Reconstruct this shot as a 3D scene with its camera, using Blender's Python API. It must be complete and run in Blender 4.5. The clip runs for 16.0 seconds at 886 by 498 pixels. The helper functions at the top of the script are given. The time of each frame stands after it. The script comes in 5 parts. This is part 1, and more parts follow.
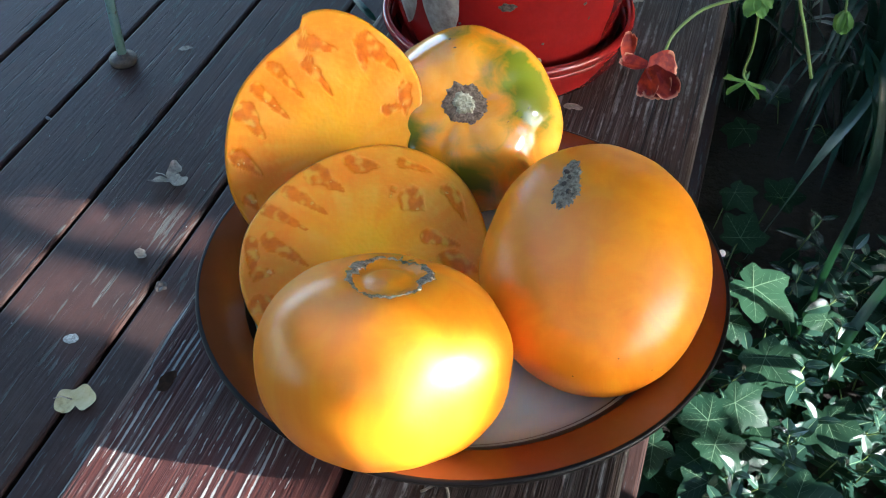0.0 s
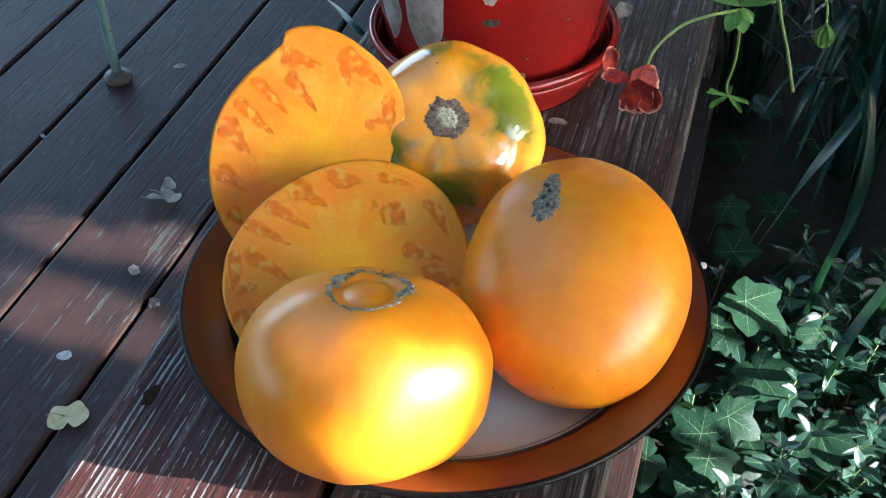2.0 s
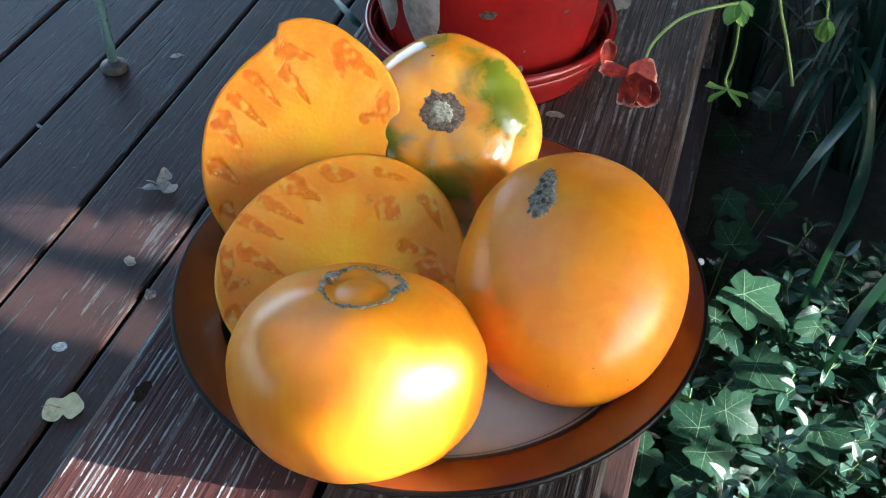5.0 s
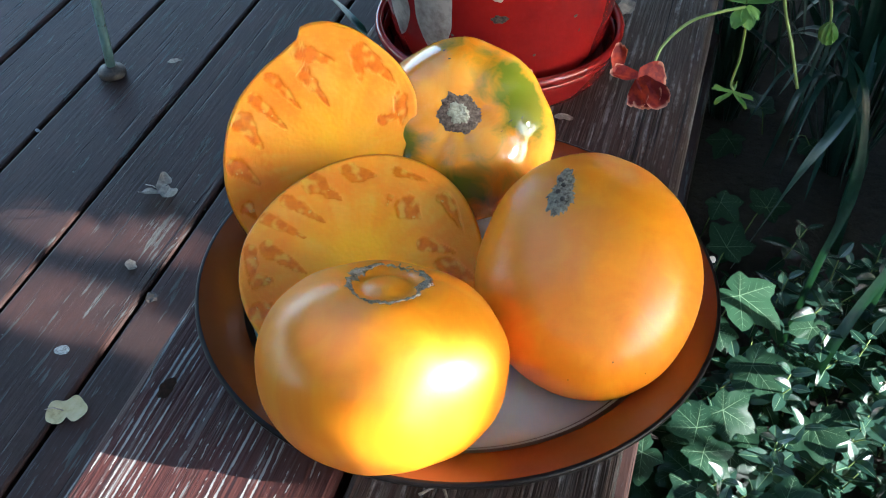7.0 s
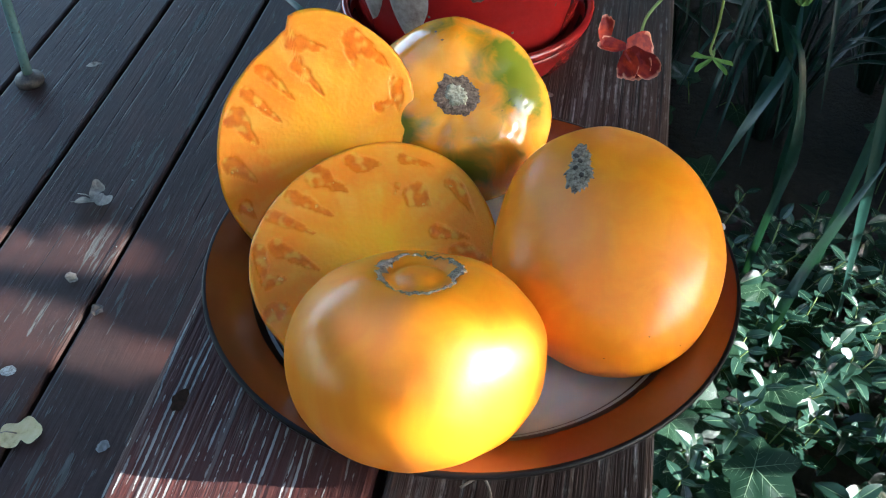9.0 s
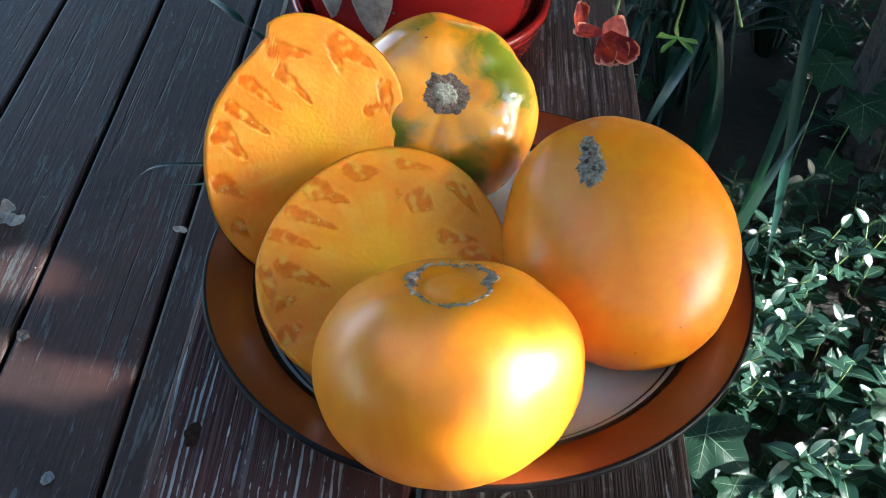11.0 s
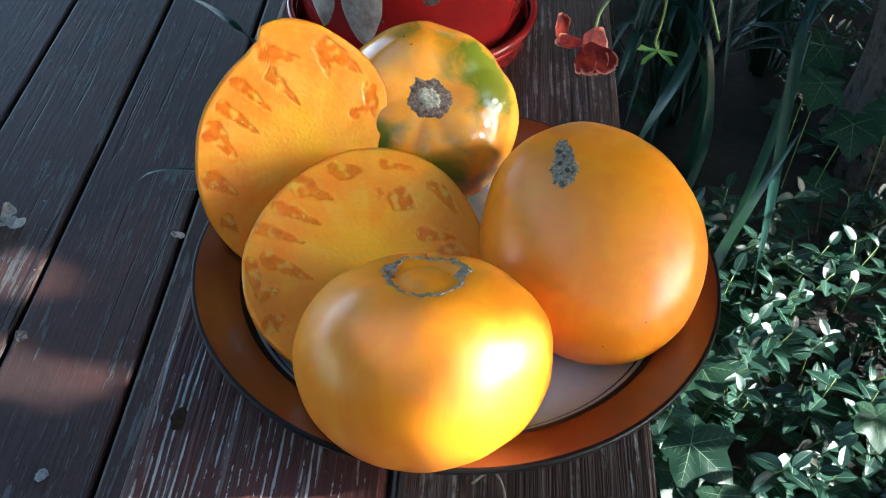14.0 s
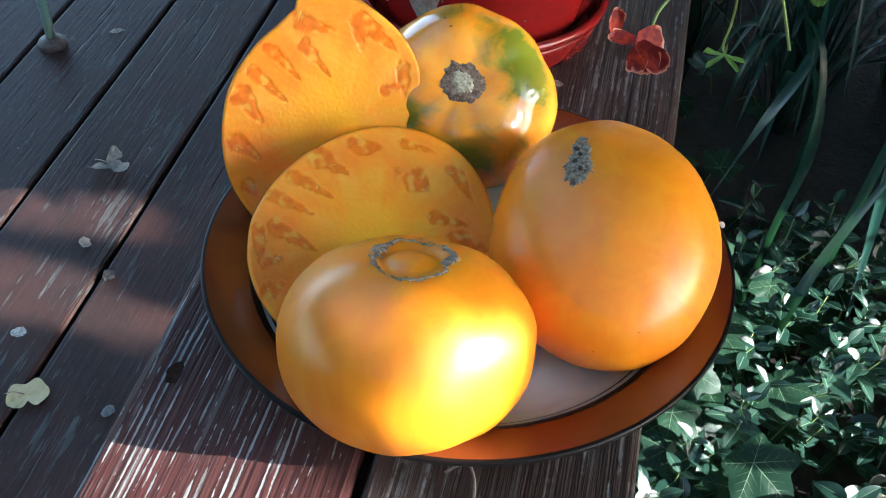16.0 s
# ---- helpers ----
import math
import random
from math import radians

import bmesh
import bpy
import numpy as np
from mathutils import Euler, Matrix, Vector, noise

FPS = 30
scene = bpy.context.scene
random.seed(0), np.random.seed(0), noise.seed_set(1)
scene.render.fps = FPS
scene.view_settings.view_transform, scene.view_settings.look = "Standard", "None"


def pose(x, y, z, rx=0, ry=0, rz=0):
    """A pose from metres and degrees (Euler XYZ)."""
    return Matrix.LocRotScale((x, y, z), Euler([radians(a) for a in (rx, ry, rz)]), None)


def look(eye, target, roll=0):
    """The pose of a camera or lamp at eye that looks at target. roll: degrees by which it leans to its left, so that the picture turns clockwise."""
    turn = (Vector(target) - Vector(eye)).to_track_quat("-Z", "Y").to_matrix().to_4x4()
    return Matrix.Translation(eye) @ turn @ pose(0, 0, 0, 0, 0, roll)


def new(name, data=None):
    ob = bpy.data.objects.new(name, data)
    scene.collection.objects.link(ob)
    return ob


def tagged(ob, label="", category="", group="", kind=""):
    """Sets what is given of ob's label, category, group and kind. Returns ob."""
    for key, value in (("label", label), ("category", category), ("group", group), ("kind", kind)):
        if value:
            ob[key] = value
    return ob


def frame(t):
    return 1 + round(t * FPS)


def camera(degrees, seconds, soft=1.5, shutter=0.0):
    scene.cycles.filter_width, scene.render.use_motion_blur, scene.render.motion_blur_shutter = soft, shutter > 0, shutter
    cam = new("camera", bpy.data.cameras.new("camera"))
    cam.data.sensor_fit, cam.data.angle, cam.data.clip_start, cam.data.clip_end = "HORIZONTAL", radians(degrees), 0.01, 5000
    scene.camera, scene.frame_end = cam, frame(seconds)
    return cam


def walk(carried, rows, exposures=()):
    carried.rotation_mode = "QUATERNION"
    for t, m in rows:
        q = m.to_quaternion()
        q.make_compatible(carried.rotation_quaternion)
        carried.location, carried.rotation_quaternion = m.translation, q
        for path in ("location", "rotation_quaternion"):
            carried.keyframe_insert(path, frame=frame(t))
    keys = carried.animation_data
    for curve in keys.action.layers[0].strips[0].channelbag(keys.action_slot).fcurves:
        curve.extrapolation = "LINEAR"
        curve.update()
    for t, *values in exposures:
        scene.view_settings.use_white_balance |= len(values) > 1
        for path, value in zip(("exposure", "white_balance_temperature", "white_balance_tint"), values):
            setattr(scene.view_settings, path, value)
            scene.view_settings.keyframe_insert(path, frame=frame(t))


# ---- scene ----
cam = camera(42.9, 16.0, soft=1.1)
METRES, EYE, TILT, LEAN, TURN = 0.26, 0.383, -42.0, 0.0, 16.8
EX, EY = 0.1005, -0.3642
EXPOSURE, KELVIN = 2.98, 5650
ROWS = [
    (0.0, 0.0, 0.0, 0.0, 0.0, 0.0, -0.0),
    (0.5, 0.0058, -0.0205, -0.0018, 0.06, 0.3, 0.08),
    (1.0, 0.018, -0.0116, -0.0019, -0.02, 0.6, 0.26),
    (1.5, 0.0258, -0.0188, -0.007, 0.03, 0.7, 0.34),
    (2.0, 0.0304, -0.0123, -0.005, -0.01, 0.83, 0.27),
    (2.5, 0.0295, -0.0069, -0.0048, -0.0, 0.81, 0.18),
    (3.0, 0.0327, 0.0034, 0.0024, -0.03, 0.77, 0.0),
    (3.5, 0.0441, 0.016, 0.0068, 0.03, 0.61, -0.02),
    (4.0, 0.0452, 0.0226, 0.012, 0.16, 0.29, -0.03),
    (6.5, 0.0032, -0.0277, -0.0078, -0.65, 0.49, 0.28),
    (7.0, -0.019, -0.0338, -0.0083, -0.75, 0.61, 0.24),
    (7.5, -0.0288, -0.0473, -0.0261, -0.92, 0.69, 0.45),
    (8.0, -0.073, -0.0651, -0.0362, -1.26, 0.83, 0.73),
    (8.5, -0.1109, -0.0426, -0.0414, -3.2, 0.68, 2.32),
    (9.0, -0.1955, 0.0271, -0.0039, -5.32, -0.17, 4.33),
    (9.5, -0.2764, 0.0797, 0.0206, -7.92, -1.24, 6.64),
    (12.0, -0.3913, 0.1102, 0.0604, -11.92, -1.78, 8.74),
    (12.5, -0.3908, 0.0904, 0.0495, -12.34, -1.96, 8.63),
    (13.0, -0.4003, 0.0565, 0.0302, -12.21, -1.42, 8.38),
    (13.5, -0.4036, 0.0389, 0.0168, -11.6, -1.11, 8.0),
    (14.0, -0.3672, 0.0242, 0.0164, -11.04, -0.78, 7.82),
    (14.5, -0.3218, 0.0194, 0.0109, -10.2, -0.7, 6.93),
    (15.0, -0.262, 0.0028, 0.0125, -8.54, -0.68, 5.65),
    (15.5, -0.2161, -0.0032, 0.0093, -6.18, -0.78, 3.95),
    (16.0, -0.1579, 0.0115, 0.0074, -4.28, -1.21, 1.74),
]
walk(cam, [(t, pose(EX, EY, EYE, TILT, LEAN, TURN) @ pose(METRES * x, METRES * y, METRES * z, 90 + pitch, roll, yaw)) for t, x, y, z, yaw, pitch, roll in ROWS],
     ((0.0, EXPOSURE, KELVIN, 10), (16.0, EXPOSURE, KELVIN, 10)))

# ---- light ----
SUN = Vector((0.92, -0.07, 0.38)).normalized()
world = bpy.data.worlds.new("world")
scene.world = world
world.use_nodes = True
wn = world.node_tree.nodes
sky = wn.new("ShaderNodeTexSky")
sky.sky_type = "NISHITA"
sky.sun_disc = False
sky.sun_elevation = math.asin(SUN.z)
sky.sun_rotation = math.atan2(SUN.x, SUN.y)
world.node_tree.links.new(sky.outputs["Color"], wn["Background"].inputs["Color"])
wn["Background"].inputs["Strength"].default_value = 0.145
sun = new("sun", bpy.data.lights.new("sun", "SUN"))
sun.data.energy = 3.5
sun.data.angle = radians(0.53)
sun.data.color = (1.0, 0.93, 0.82)
sun.matrix_world = look(SUN * 10, (0, 0, 0))

# two directions across the sun's rays
E1 = Vector((-SUN.y, SUN.x, 0)).normalized()
E2 = SUN.cross(E1)

rng = random.Random(7)


# ---- material helpers ----
def material(name, color, rough=0.6, metal=0.0):
    m = bpy.data.materials.new(name)
    m.use_nodes = True
    b = m.node_tree.nodes["Principled BSDF"]
    b.inputs["Base Color"].default_value = (*color, 1)
    b.inputs["Roughness"].default_value = rough
    b.inputs["Metallic"].default_value = metal
    return m


class Nodes:
    """Short hand for building a node tree round a Principled shader."""

    def __init__(self, m):
        self.t = m.node_tree
        self.b = self.t.nodes["Principled BSDF"]

    def add(self, kind, **inputs):
        n = self.t.nodes.new(kind)
        for k, v in inputs.items():
            key = k.replace("_", " ")
            self.put(n.inputs[key], v)
        return n

    def put(self, socket, v):
        if isinstance(v, bpy.types.NodeSocket):
            self.t.links.new(v, socket)
        else:
            socket.default_value = v

    def coords(self, which="Object", scale=(1, 1, 1), rot=(0, 0, 0), move=(0, 0, 0)):
        c = self.t.nodes.new("ShaderNodeTexCoord")
        m = self.add("ShaderNodeMapping", Vector=c.outputs[which], Scale=scale, Rotation=rot, Location=move)
        return m.outputs[0]

    def noise(self, vector, scale=10.0, detail=4.0, rough=0.55, distort=0.0):
        return self.add("ShaderNodeTexNoise", Vector=vector, Scale=scale, Detail=detail, Roughness=rough, Distortion=distort).outputs["Fac"]

    def ramp(self, fac, stops, smooth=False):
        n = self.add("ShaderNodeValToRGB", Fac=fac)
        e = n.color_ramp.elements
        while len(e) < len(stops):
            e.new(0.5)
        for el, (p, c) in zip(e, stops):
            el.position = p
            el.color = (*c, 1) if len(c) == 3 else c
        if smooth:
            n.color_ramp.interpolation = "EASE"
        return n.outputs["Color"]

    def grey(self, fac, lo, hi):
        n = self.add("ShaderNodeMapRange", Value=fac)
        n.inputs["From Min"].default_value, n.inputs["From Max"].default_value = lo, hi
        return n.outputs[0]

    def mix(self, fac, a, b, mode="MIX"):
        n = self.t.nodes.new("ShaderNodeMix")
        n.data_type, n.blend_type = "RGBA", mode
        self.put(n.inputs[0], fac)
        for s, v in ((n.inputs[6], a), (n.inputs[7], b)):
            self.put(s, (*v, 1) if isinstance(v, tuple) and len(v) == 3 else v)
        return n.outputs[2]

    def calc(self, op, a, b=0.0, c=0.0):
        n = self.t.nodes.new("ShaderNodeMath")
        n.operation = op
        for s, v in zip(n.inputs, (a, b, c)):
            self.put(s, v)
        return n.outputs[0]

    def attr(self, name):
        n = self.t.nodes.new("ShaderNodeAttribute")
        n.attribute_name = name
        return n.outputs["Fac"]

    def random(self):
        return self.t.nodes.new("ShaderNodeObjectInfo").outputs["Random"]

    def bump(self, height, strength=0.3, distance=0.001, normal=None):
        n = self.add("ShaderNodeBump", Height=height, Strength=strength, Distance=distance)
        if normal is not None:
            self.put(n.inputs["Normal"], normal)
        self.put(self.b.inputs["Normal"], n.outputs[0])
        return n.outputs[0]

    def set(self, **inputs):
        for k, v in inputs.items():
            v = (*v, 1) if isinstance(v, tuple) and len(v) == 3 and k in ("Base_Color",) else v
            self.put(self.b.inputs[k.replace("_", " ")], v)


# ---- mesh helpers ----
def mesh_of(name, verts, faces, mats=(), smooth=True, face_mats=None):
    me = bpy.data.meshes.new(name)
    me.from_pydata([tuple(v) for v in verts], [], faces)
    for m in mats:
        me.materials.append(m)
    if smooth:
        me.polygons.foreach_set("use_smooth", [True] * len(me.polygons))
    if face_mats:
        me.polygons.foreach_set("material_index", face_mats)
    me.update()
    return me


def part(name, data, mat=None, parent=None, label="", at=None):
    """Links a mesh or a bmesh as one object, under a thing or a part."""
    if isinstance(data, bmesh.types.BMesh):
        me = bpy.data.meshes.new(name)
        data.to_mesh(me)
        data.free()
        data = me
    if mat is not None and not data.materials:
        data.materials.append(mat)
    ob = new(name, data)
    if at is not None:
        ob.matrix_basis = at
    if parent is not None:
        ob.parent = parent
    return tagged(ob, label)


def empty(name, at, label, category, group="", kind=""):
    ob = new(name)
    ob.empty_display_size = 0.02
    ob.matrix_basis = at
    return tagged(ob, label, category, group, kind)


def lathe(name, profile, segs=96, wobble=None, close=False):
    verts, faces = [], []
    n = len(profile)
    for i in range(segs):
        a = 2 * math.pi * i / segs
        for j, (r, z) in enumerate(profile):
            verts.append((r * math.cos(a), r * math.sin(a), z))
    for i in range(segs):
        k = (i + 1) % segs
        for j in range(n if close else n - 1):
            l = (j + 1) % n
            faces.append((i * n + j, k * n + j, k * n + l, i * n + l))
    return mesh_of(name, verts, faces)


def tube(name, pts, radii, sides=8, caps=True):
    """A tapering tube along a list of points."""
    pts = [Vector(p) for p in pts]
    verts, faces = [], []
    side = None
    for i, p in enumerate(pts):
        d = (pts[min(i + 1, len(pts) - 1)] - pts[max(i - 1, 0)]).normalized()
        if side is None:
            side = d.orthogonal().normalized()
        side = (side - d * side.dot(d)).normalized()
        up = d.cross(side)
        for k in range(sides):
            a = 2 * math.pi * k / sides
            verts.append(p + (side * math.cos(a) + up * math.sin(a)) * radii[i])
    for i in range(len(pts) - 1):
        for k in range(sides):
            l = (k + 1) % sides
            faces.append((i * sides + k, i * sides + l, (i + 1) * sides + l, (i + 1) * sides + k))
    if caps:
        faces.append(tuple(range(sides - 1, -1, -1)))
        faces.append(tuple((len(pts) - 1) * sides + k for k in range(sides)))
    return mesh_of(name, verts, faces)


def curve_points(pts, n):
    """Smooth points along a Catmull-Rom line through pts."""
    P = [Vector(p) for p in pts]
    P = [P[0] * 2 - P[1]] + P + [P[-1] * 2 - P[-2]]
    out = []
    segs = len(P) - 3
    for i in range(n):
        s = i / (n - 1) * segs
        k = min(int(s), segs - 1)
        f = s - k
        a, b, c, d = P[k:k + 4]
        out.append(0.5 * (2 * b + (c - a) * f + (2 * a - 5 * b + 4 * c - d) * f * f + (3 * b - a - 3 * c + d) * f ** 3))
    return out


def board(name, x0, x1, y0, y1, z0, z1, bevel=0.003):
    """A plank with rounded long edges, its origin at its own middle."""
    w, l, h = (x1 - x0) / 2, (y1 - y0) / 2, (z1 - z0) / 2
    prof = [(-w, -h), (w, -h), (w, h - bevel), (w - bevel * 0.35, h - bevel * 0.3), (w - bevel, h), (-w + bevel, h), (-w + bevel * 0.35, h - bevel * 0.3), (-w, h - bevel)]
    verts = [(x, y, z) for y in (-l, l) for x, z in prof]
    n = len(prof)
    faces = [(i, i + n, (i + 1) % n + n, (i + 1) % n) for i in range(n)] + [tuple(range(n)), tuple(range(2 * n - 1, n - 1, -1))]
    me = mesh_of(name, verts, faces, smooth=False)
    return me, pose((x0 + x1) / 2, (y0 + y1) / 2, (z0 + z1) / 2)


def axis_pose(at, axis, spin=0.0):
    q = Vector((0, 0, 1)).rotation_difference(Vector(axis).normalized())
    return Matrix.Translation(at) @ q.to_matrix().to_4x4() @ Matrix.Rotation(radians(spin), 4, "Z")


# ---- materials ----
def wood_material(name, paint, bare, cover, streak_x, streak_y, dark, rough=0.62, ridge=0.5, lines=None):
    """Weathered boards: old paint, worn through to bare grey wood along the grain; cover 0 to 1 is how much paint is left."""
    m = material(name, paint, rough)
    n = Nodes(m)
    rnd = n.random()
    v = n.t.nodes.new("ShaderNodeVectorMath")
    v.operation = "ADD"
    n.put(v.inputs[0], n.coords())
    n.put(v.inputs[1], n.add("ShaderNodeCombineXYZ", X=n.calc("MULTIPLY", rnd, 37.0), Y=n.calc("MULTIPLY", rnd, 91.0), Z=0.0).outputs[0])
    p = v.outputs[0]

    def grain(x, y, detail=2.0, distort=0.3, shift=0.0):
        return n.noise(n.add("ShaderNodeMapping", Vector=p, Scale=(x, y, x * 0.3), Location=(shift, shift, 0)).outputs[0], 1.0, detail, 0.55, distort)
    thin = grain(streak_x, streak_y, 2.0, 0.35)
    thin2 = grain(streak_x * 2.3, streak_y * 3.0, 2.0, 0.3, 7.0)
    wide = grain(streak_x * 0.28, streak_y * 0.45, 3.0, 0.8, 3.0)
    big = n.noise(p, 10.0, 4.0, 0.6)
    chip = n.noise(n.add("ShaderNodeMapping", Vector=p, Scale=(260.0, 60.0, 100.0)).outputs[0], 1.0, 4.0, 0.65)
    blotch = n.noise(p, 42.0, 5.0, 0.7)
    lean = n.calc("ADD", n.calc("MULTIPLY", n.calc("SUBTRACT", wide, 0.5), 0.30), n.calc("MULTIPLY", n.calc("SUBTRACT", big, 0.5), 0.45))
    lvl = n.calc("ADD", thin, lean)
    lvl = n.calc("ADD", lvl, n.calc("MULTIPLY", n.calc("SUBTRACT", chip, 0.5), 0.22))
    t0 = 0.36 + 0.34 * cover
    wear = n.grey(lvl, t0, t0 + 0.035)
    wear2 = n.calc("MULTIPLY", n.grey(n.calc("ADD", thin2, n.calc("MULTIPLY", lean, 0.8)), t0 + 0.02, t0 + 0.07), 0.7)
    wear = n.calc("MAXIMUM", wear, wear2)
    if lines:
        sep = n.add("ShaderNodeSeparateXYZ", Vector=p)
        bend = n.noise(n.add("ShaderNodeMapping", Vector=p, Scale=(30.0, 5.0, 5.0)).outputs[0], 1.0, 3.0, 0.5)
        wave = n.calc("SINE", n.calc("ADD", n.calc("MULTIPLY", sep.outputs["X"], lines[0]), n.calc("MULTIPLY", bend, 26.0)))
        val = n.calc("ADD", n.calc("MULTIPLY", wave, lines[3]), n.calc("ADD", n.calc("MULTIPLY", grain(150.0, 14.0, 3.0, 0.3, 5.0), 0.75), n.calc("MULTIPLY", lean, 1.1)))
        flake = n.noise(n.add("ShaderNodeMapping", Vector=p, Scale=(420.0, 150.0, 100.0)).outputs[0], 1.0, 4.0, 0.7)
        val = n.calc("ADD", val, n.calc("ADD", n.calc("MULTIPLY", n.calc("SUBTRACT", chip, 0.5), 0.40), n.calc("MULTIPLY", n.calc("SUBTRACT", flake, 0.5), 0.35)))
        wear = n.calc("MAXIMUM", n.calc("MULTIPLY", wear, 0.22), n.grey(val, lines[1], lines[2]))
    c1 = n.mix(n.grey(blotch, 0.35, 0.7), paint, tuple(c * 0.60 for c in paint))
    c1 = n.mix(n.calc("MULTIPLY", n.grey(n.noise(p, 4.5, 4.0, 0.65), 0.46, 0.66), 0.7), c1, (paint[0] * 1.5, paint[1] * 1.05, paint[2] * 0.95))
    c1 = n.mix(n.calc("MULTIPLY", n.grey(wide, 0.40, 0.62), 0.6), c1, tuple(c * 0.70 for c in paint))
    c2 = n.mix(n.grey(chip, 0.3, 0.7), tuple(c * 0.72 for c in bare), bare)
    c2 = n.mix(n.grey(thin2, 0.35, 0.6), tuple(c * 0.55 for c in bare), c2)
    col = n.mix(wear, c1, c2)
    crack = n.grey(grain(streak_x * 0.9, streak_y * 0.35, 2.0, 0.4, 13.0), 0.36, 0.30)
    col = n.mix(n.calc("MULTIPLY", crack, 0.85), col, dark)
    n.set(Base_Color=col, Roughness=n.calc("ADD", rough - 0.14, n.calc("MULTIPLY", wear, 0.28)))
    h = n.calc("ADD", n.calc("MULTIPLY", thin, ridge * 1.4), n.calc("MULTIPLY", thin2, ridge * 0.6))
    h = n.calc("ADD", h, n.calc("MULTIPLY", blotch, 0.15))
    h = n.calc("SUBTRACT", n.calc("SUBTRACT", h, n.calc("MULTIPLY", crack, 0.7)), n.calc("MULTIPLY", wear, 0.12))
    n.b.inputs["Specular IOR Level"].default_value = 0.15
    n.bump(h, 0.8, 0.0020)
    return m


M_deck = wood_material("deck_wood", (0.040, 0.0235, 0.0200), (0.090, 0.092, 0.088), 0.82, 200.0, 10.0, (0.010, 0.007, 0.008), 0.66, 0.30)
M_bench_red = wood_material("bench_painted_wood", (0.056, 0.0235, 0.0205), (0.30, 0.30, 0.285), 0.90, 330.0, 7.0, (0.008, 0.006, 0.006), 0.62, 0.5, (1900.0, 0.606, 0.628, 0.21))
M_bench_grey = wood_material("bench_bare_wood", (0.058, 0.040, 0.032), (0.25, 0.24, 0.225), 0.60, 420.0, 7.0, (0.006, 0.005, 0.005), 0.7, 0.9, (1500.0, 0.43, 0.56, 0.07))

M_glaze = material("brown_glaze", (0.16, 0.038, 0.010), 0.18)
n = Nodes(M_glaze)
n.set(Base_Color=n.ramp(n.noise(n.coords(), 45, 4), [(0.3, (0.122, 0.030, 0.008)), (0.7, (0.142, 0.036, 0.010))]), Roughness=0.22)
M_glaze_dark = material("dark_glaze_line", (0.006, 0.005, 0.005), 0.36)
Nodes(M_glaze_dark).set(Specular_IOR_Level=0.14)
M_glaze_cream = material("cream_glaze", (0.74, 0.72, 0.68), 0.2)
n = Nodes(M_glaze_cream)
n.set(Base_Color=n.ramp(n.noise(n.coords(), 30, 5), [(0.3, (0.47, 0.62, 0.63)), (0.7, (0.55, 0.71, 0.72))]))
M_chip = material("bare_clay", (0.75, 0.68, 0.6), 0.8)


def skin_material(name, light, deep, pale, green=None, rough=0.27):
    m = material(name, light, 0.25)
    n = Nodes(m)
    p = n.coords()
    big = n.noise(p, 16.0, 3.0, 0.5)
    mid = n.noise(p, 55.0, 4.0, 0.6)
    streak = n.noise(n.add("ShaderNodeMapping", Vector=p, Scale=(70.0, 70.0, 12.0)).outputs[0], 1.0, 4.0, 0.6, 0.6)
    col = n.mix(n.grey(big, 0.3, 0.72), light, deep)
    col = n.mix(n.calc("MULTIPLY", n.grey(streak, 0.42, 0.66), 0.75), col, pale)
    col = n.mix(n.calc("MULTIPLY", n.grey(mid, 0.5, 0.8), 0.25), col, deep)
    if green:
        g = n.attr("green")
        col = n.mix(n.calc("MULTIPLY", n.grey(n.calc("ADD", g, n.calc("MULTIPLY", n.calc("SUBTRACT", streak, 0.5), 1.5)), 0.24, 0.72), 0.92), col, green)
        col = n.mix(n.calc("MULTIPLY", n.attr("pale"), 0.25), col, (0.86, 0.48, 0.09))
    speck = n.grey(n.noise(p, 900.0, 2.0, 0.5), 0.70, 0.78)
    col = n.mix(n.calc("MULTIPLY", speck, 0.12), col, (0.9, 0.6, 0.2))
    n.set(Base_Color=col, Roughness=n.calc("ADD", rough, n.calc("MULTIPLY", mid, 0.12)), Subsurface_Weight=0.22, Subsurface_Scale=0.006, Coat_Weight=0.10, Coat_Roughness=0.15)
    n.b.inputs["Subsurface Radius"].default_value = (1.0, 0.35, 0.08)
    n.b.inputs["Specular IOR Level"].default_value = 0.5
    n.bump(n.calc("ADD", n.noise(p, 700.0, 2.0), n.calc("MULTIPLY", n.noise(p, 70.0, 2.0), 3.0)), 0.06, 0.0006)
    return m


M_skin = skin_material("orange_skin", (0.82, 0.258, 0.004), (0.77, 0.222, 0.003), (0.84, 0.305, 0.006), rough=0.33)
M_skin_green = skin_material("ripening_skin", (0.78, 0.310, 0.006), (0.76, 0.240, 0.004), (0.82, 0.390, 0.050), green=(0.080, 0.150, 0.010), rough=0.09)

M_flesh = material("cut_flesh", (0.85, 0.4, 0.04), 0.32)
n = Nodes(M_flesh)
p = n.coords()
gel = n.attr("gel")
core = n.attr("core")
fine = n.noise(p, 420.0, 4.0, 0.6)
mid = n.noise(p, 75.0, 4.0, 0.6, 0.6)
large = n.noise(p, 28.0, 3.0, 0.5)
fibre = n.attr("fibre")
wall_band = n.attr("wall")
col = n.mix(n.grey(large, 0.35, 0.65), (0.92, 0.270, 0.005), (0.93, 0.320, 0.008))
col = n.mix(n.grey(core, 0.10, 0.80), col, (0.94, 0.455, 0.005))
col = n.mix(n.calc("MULTIPLY", n.grey(fibre, 0.50, 0.85), 0.60), col, (0.94, 0.47, 0.055))
